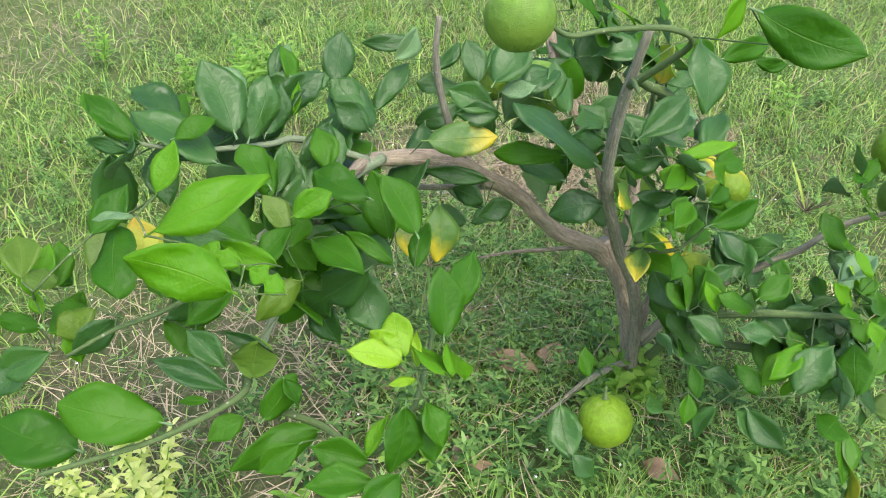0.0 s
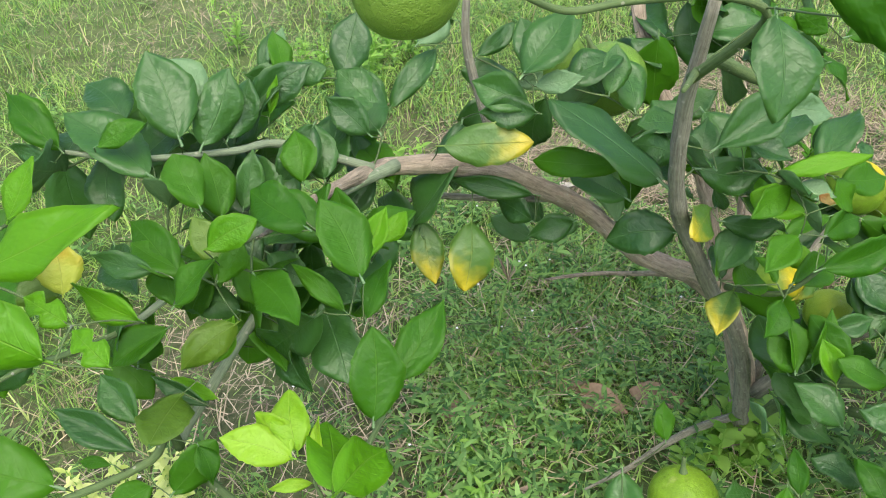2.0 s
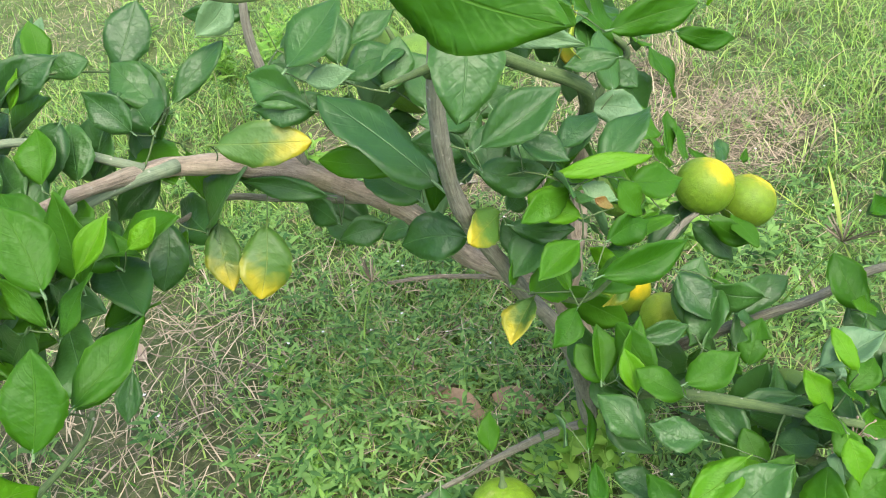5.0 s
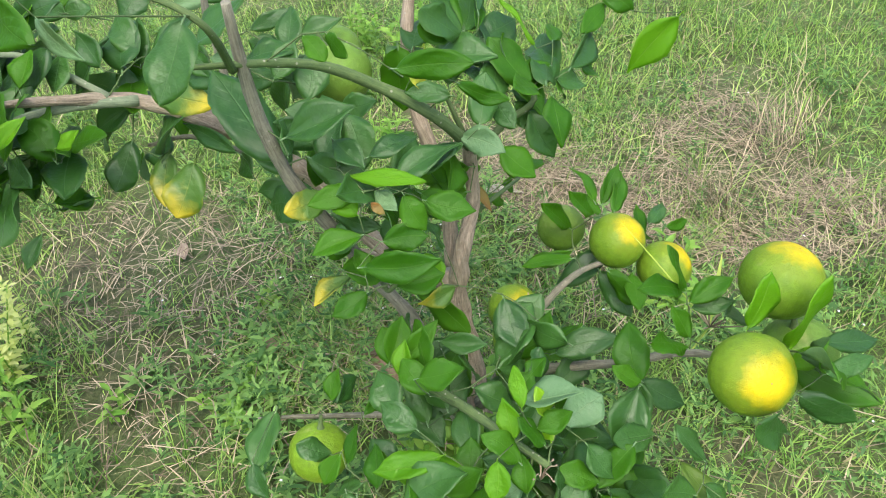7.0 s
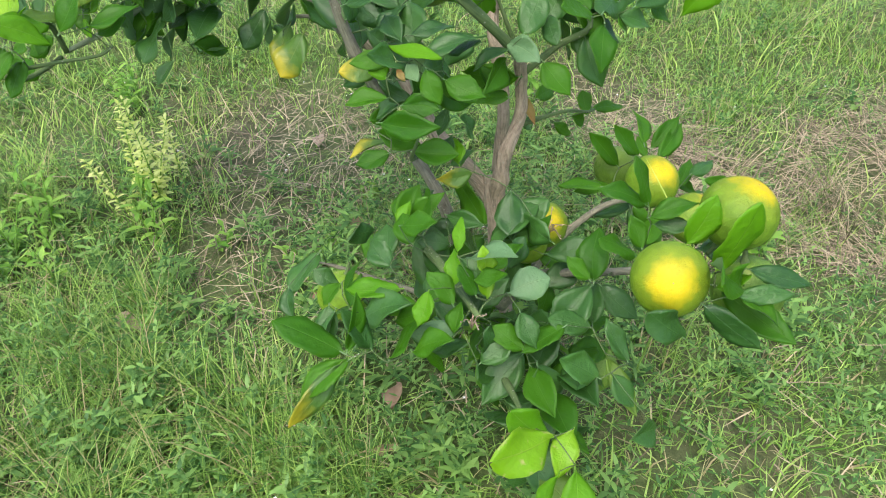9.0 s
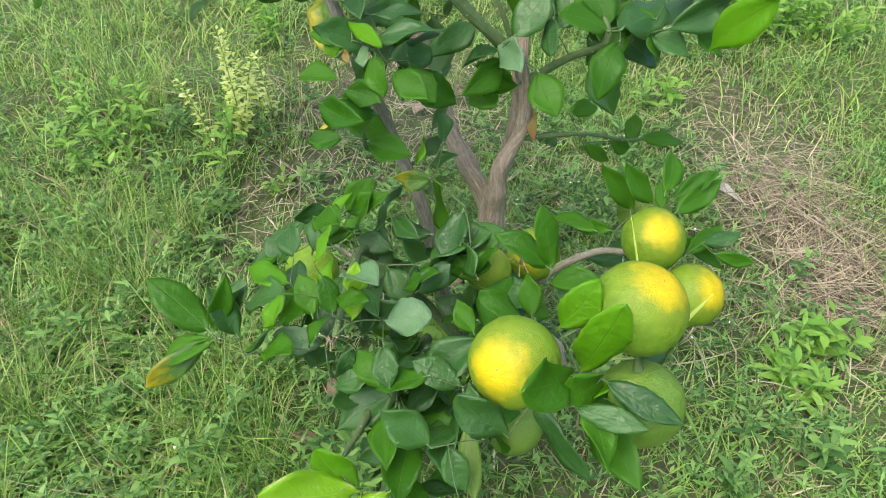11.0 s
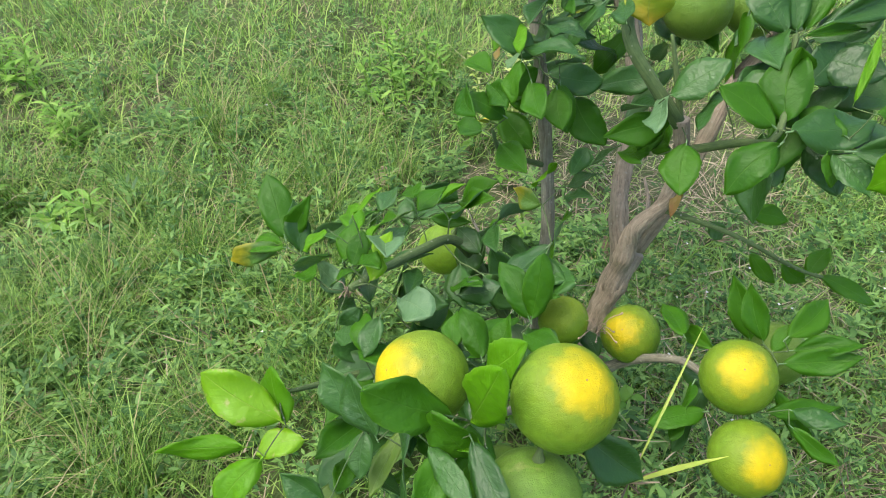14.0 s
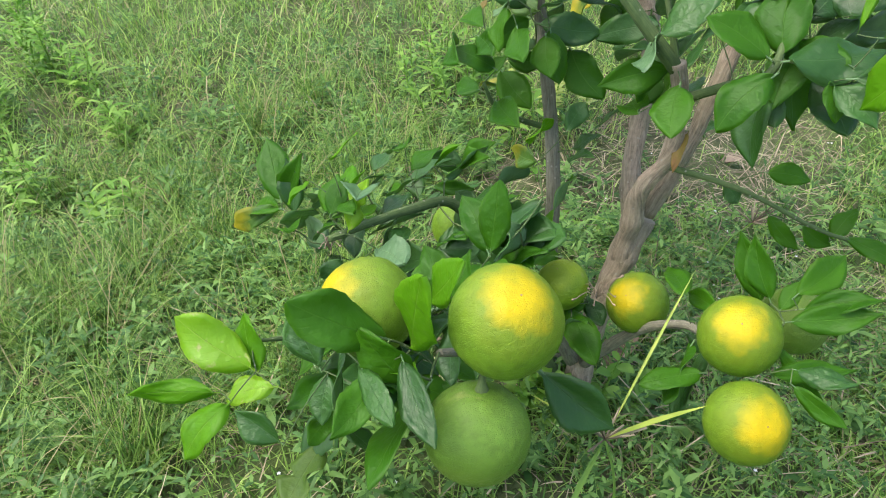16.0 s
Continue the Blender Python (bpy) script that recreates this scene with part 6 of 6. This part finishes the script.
yellow_label = "tall yellow-green weed with small pale leaves in the grass"
weed(-0.72, -0.395, 0.30, 3, 60, 0.030, 0.012, WEED_YELLOW, yellow_label, 1)
weed(-0.785, -0.33, 0.24, 2, 50, 0.028, 0.011, WEED_YELLOW, yellow_label, 2)
weed(-0.74, -0.45, 0.20, 2, 40, 0.028, 0.011, WEED_YELLOW, yellow_label, 3)
green_label = "bright green leafy weed standing in the grass"


def green_weed(x, y, height, stems, leaves, long, wide):
    return weed(x, y, height, stems, leaves, long, wide, WEED_GREEN, green_label, int(1000 * abs(x * 3 + y)), "weeds in the grass")


green_weed(-0.75, -0.61, 0.2, 3, 15, 0.05, 0.0144)
green_weed(-0.7, -0.42, 0.15, 2, 8, 0.055, 0.0176)
green_weed(-0.62, -0.64, 0.2, 2, 14, 0.045, 0.0128)
green_weed(-0.72, -0.8, 0.16, 2, 10, 0.045, 0.0112)
green_weed(-0.32, -1.70, 0.22, 3, 22, 0.06, 0.016)
green_weed(-0.42, -1.95, 0.26, 4, 22, 0.06, 0.016)
green_weed(0.08, -1.32, 0.12, 3, 16, 0.04, 0.012)
green_weed(-0.02, -1.55, 0.16, 3, 18, 0.05, 0.014)
green_weed(0.15, 0.54, 0.12, 3, 10, 0.055, 0.016)
green_weed(0.26, 0.50, 0.10, 3, 10, 0.05, 0.015)
green_weed(-0.95, 1.16, 0.14, 4, 10, 0.07, 0.022)
green_weed(-0.85, 1.3, 0.12, 4, 12, 0.06, 0.02)
green_weed(0.075, -0.065, 0.13, 9, 8, 0.042, 0.028)
green_weed(0.06, -0.06, 0.10, 8, 8, 0.035, 0.022)
green_weed(0.02, -0.10, 0.07, 6, 7, 0.032, 0.02)
green_weed(0.10, -0.12, 0.08, 6, 7, 0.032, 0.02)
green_weed(-0.27, -0.24, 0.07, 3, 9, 0.045, 0.012)
green_weed(-1.05, 1.05, 0.16, 9, 16, 0.04, 0.018)
green_weed(-0.9, 1.2, 0.15, 8, 16, 0.04, 0.018)
green_weed(-0.5, -0.33, 0.06, 3, 6, 0.04, 0.016)
green_weed(0.75, 1.2, 0.12, 5, 12, 0.05, 0.016)
green_weed(-0.27, -1.74, 0.20, 4, 16, 0.07, 0.014)
green_weed(-0.26, -1.51, 0.20, 4, 16, 0.075, 0.015)
green_weed(-0.15, -1.26, 0.16, 3, 14, 0.07, 0.014)
green_weed(0.06, -1.05, 0.12, 4, 10, 0.07, 0.018)
green_weed(0.13, -1.24, 0.13, 3, 12, 0.06, 0.015)
green_weed(-0.09, -1.60, 0.16, 4, 16, 0.06, 0.015)
green_weed(-0.83, -0.79, 0.2, 3, 13, 0.04, 0.0112)
green_weed(-0.63, -0.74, 0.14, 2, 10, 0.04, 0.0112)
green_weed(-0.74, -0.71, 0.22, 3, 13, 0.05, 0.0144)
green_weed(-0.61, -0.45, 0.16, 2, 8, 0.055, 0.016)
green_weed(-0.89, 1.07, 0.14, 4, 9, 0.07, 0.024)
green_weed(0.18, 0.56, 0.12, 3, 10, 0.055, 0.02)
green_weed(0.24, 0.45, 0.10, 3, 10, 0.05, 0.018)
green_weed(-0.67, 0.64, 0.12, 4, 10, 0.05, 0.018)
green_weed(-0.36, -0.19, 0.08, 4, 9, 0.03, 0.014)
green_weed(-0.45, 0.0, 0.06, 3, 7, 0.03, 0.012)
green_weed(-1.5, 1.35, 0.2, 4, 16, 0.05, 0.014)
green_weed(-1.2, -0.3, 0.16, 4, 16, 0.05, 0.016)


def dry_leaf(x, y, long, wide, turn, tilt, material, label, seed):
    """A fallen leaf, curled and cupped."""
    rnd = random.Random(seed)
    bm = bmesh.new()
    rows = []
    for i in range(8):
        t = i / 7
        w = 0.5 * wide * max(math.sin(math.pi * t ** 0.85), 0.04)
        rows.append([bm.verts.new(((t - 0.5) * long, s * w * (0.9 + 0.1 * rnd.random()), abs(s) * w * 0.35 + 0.09 * long * math.sin(5 * t + s) * rnd.uniform(0.5, 1) + lay)) for lay in (0, -0.0008) for s in (-1, -0.4, 0.4, 1)])
    for a, b in zip(rows, rows[1:]):
        for k in range(3):
            bm.faces.new((a[k], a[k + 1], b[k + 1], b[k]))
            bm.faces.new((a[k + 4], b[k + 4], b[k + 5], a[k + 5]))
    me = bpy.data.meshes.new("dead_leaf")
    bm.to_mesh(me)
    bm.free()
    for p in me.polygons:
        p.use_smooth = True
    me.materials.append(material)
    ob = tagged(new("dead_leaf", me), label, "dead leaf", "dead leaves on the ground")
    ob.matrix_local = pose(x, y, float(lump(x, y)) + (0.014 if material is DRY and abs(y) < 0.3 else 0.002), tilt, -tilt / 2, turn)


brown, bleached = "curled brown dead leaf lying in the grass", "pale bleached dead leaf lying on straw"
for k, (x, y, lg, wd, turn, tilt, m) in enumerate((
    (-0.134, -0.015, 0.10, 0.055, -25, 20, DRY), (-0.175, 0.02, 0.075, 0.055, 40, -20, DRY), (-0.04, 0.0, 0.10, 0.05, -15, 15, DRY), (-0.367, -0.067, 0.065, 0.035, 20, 15, DRY),
    (-0.239, -0.21, 0.06, 0.03, 60, 25, DRY_PALE), (-0.20, -0.257, 0.055, 0.02, 10, 10, DRY), (0.10, -0.268, 0.065, 0.04, -40, 30, DRY), (-0.363, -0.579, 0.075, 0.04, 30, 10, DRY_PALE),
    (-0.76, 0.03, 0.065, 0.035, -30, 12, DRY_PALE), (0.337, -1.02, 0.07, 0.035, -50, 20, DRY), (0.286, -0.953, 0.07, 0.03, 10, -20, DRY), (-0.262, 0.615, 0.10, 0.035, 25, 6, BLEACHED), (0.17, -0.33, 0.05, 0.02, 80, 10, DRY))):
    dry_leaf(x, y, lg, wd, turn, tilt, m, brown if m is DRY else bleached, 40 + k)


def sedge(x, y, height, lean, rays, label, seed, tips=()):
    """A sedge: a bare stem with a whorl of long blades and thin seed spikes at its head."""
    rnd = random.Random(seed)
    root = tagged(new("sedge"), label, "sedge", "sedges in the grass")
    root.location = (x, y, float(lump(x, y)) - 0.02)
    head = Vector((lean[0], lean[1], height))
    bm = bmesh.new()
    tube(bm, [(0, 0, 0, 0.0018), (lean[0] * 0.4, lean[1] * 0.4, height * 0.6, 0.0015), (*head, 0.0012)], 5, 4, 0.03)
    part("stem", bm, GRASS, root)
    for k, tip in enumerate(tips):
        bm = bmesh.new()
        blade_leaf(bm, head, tip, Vector(tip).length * 1.05, 0.003 if k else 0.0065, 0.12, 0.5)
        part("blade", bm, GRASS_PALE, root)
    for k in range(rays):
        a = 6.283 * k / rays + rnd.uniform(-0.4, 0.4)
        bm = bmesh.new()
        blade_leaf(bm, head, (math.cos(a), math.sin(a), rnd.uniform(0.0, 0.5)), rnd.uniform(0.07, 0.15), 0.005, 0.5, 0.5)
        part("blade", bm, GRASS, root)
    bm = bmesh.new()
    for k in range(14):
        a, e = rnd.uniform(0, 6.283), rnd.uniform(0.3, 1.2)
        tip = head + Vector((math.cos(a) * math.cos(e), math.sin(a) * math.cos(e), math.sin(e))) * rnd.uniform(0.02, 0.05)
        tube(bm, [(*head, 0.0006), (*head.lerp(tip, 0.6), 0.0012), (*tip, 0.0008)], 5, 2, 0.2)
    tagged(part("seed_head", bm, STRAW, root, "straw-coloured seed spikes"), kind="stuff")
    return root


sedge_label = "thin sedge with a whorl of narrow blades and seed spikes"
sedge(0.29, 0.10, 0.340, (0.078, -0.022), 1, sedge_label, 61, ((-0.021, 0.067, 0.068), (-0.141, 0.02, 0.099), (-0.003, -0.076, 0.017)))
sedge(-0.33, 0.07, 0.17, (0.02, 0.05), 5, sedge_label, 62)
sedge(0.42, -1.05, 0.16, (0.05, 0.02), 4, sedge_label, 63)


def dried_flowers(place, count, spread, seed):
    """A withered flower cluster: thin bare stalks with small brown knobs."""
    rnd = random.Random(seed)
    root = tagged(new("dried_blossom"), "withered brown flower cluster on thin bare stalks", "dried flowers")
    root.location = place
    for k in range(count):
        tip = Vector((rnd.gauss(0, 1), rnd.gauss(0, 1), rnd.uniform(-0.6, 1.6))) * spread
        bm = bmesh.new()
        tube(bm, [(0, 0, -0.012, 0.0007), (*(tip * 0.5 + Vector((0, 0, 0.004))), 0.0005), (*tip, 0.0006), (*(tip * 1.12), 0.0014), (*(tip * 1.2), 0.0008)], 5, 2, 0.2)
        part("stalk", bm, DRY_PALE, root)


dried_flowers((0.149, -0.006, 0.315), 12, 0.014, 71)
dried_flowers((0.305, -0.272, 0.395), 8, 0.009, 72)
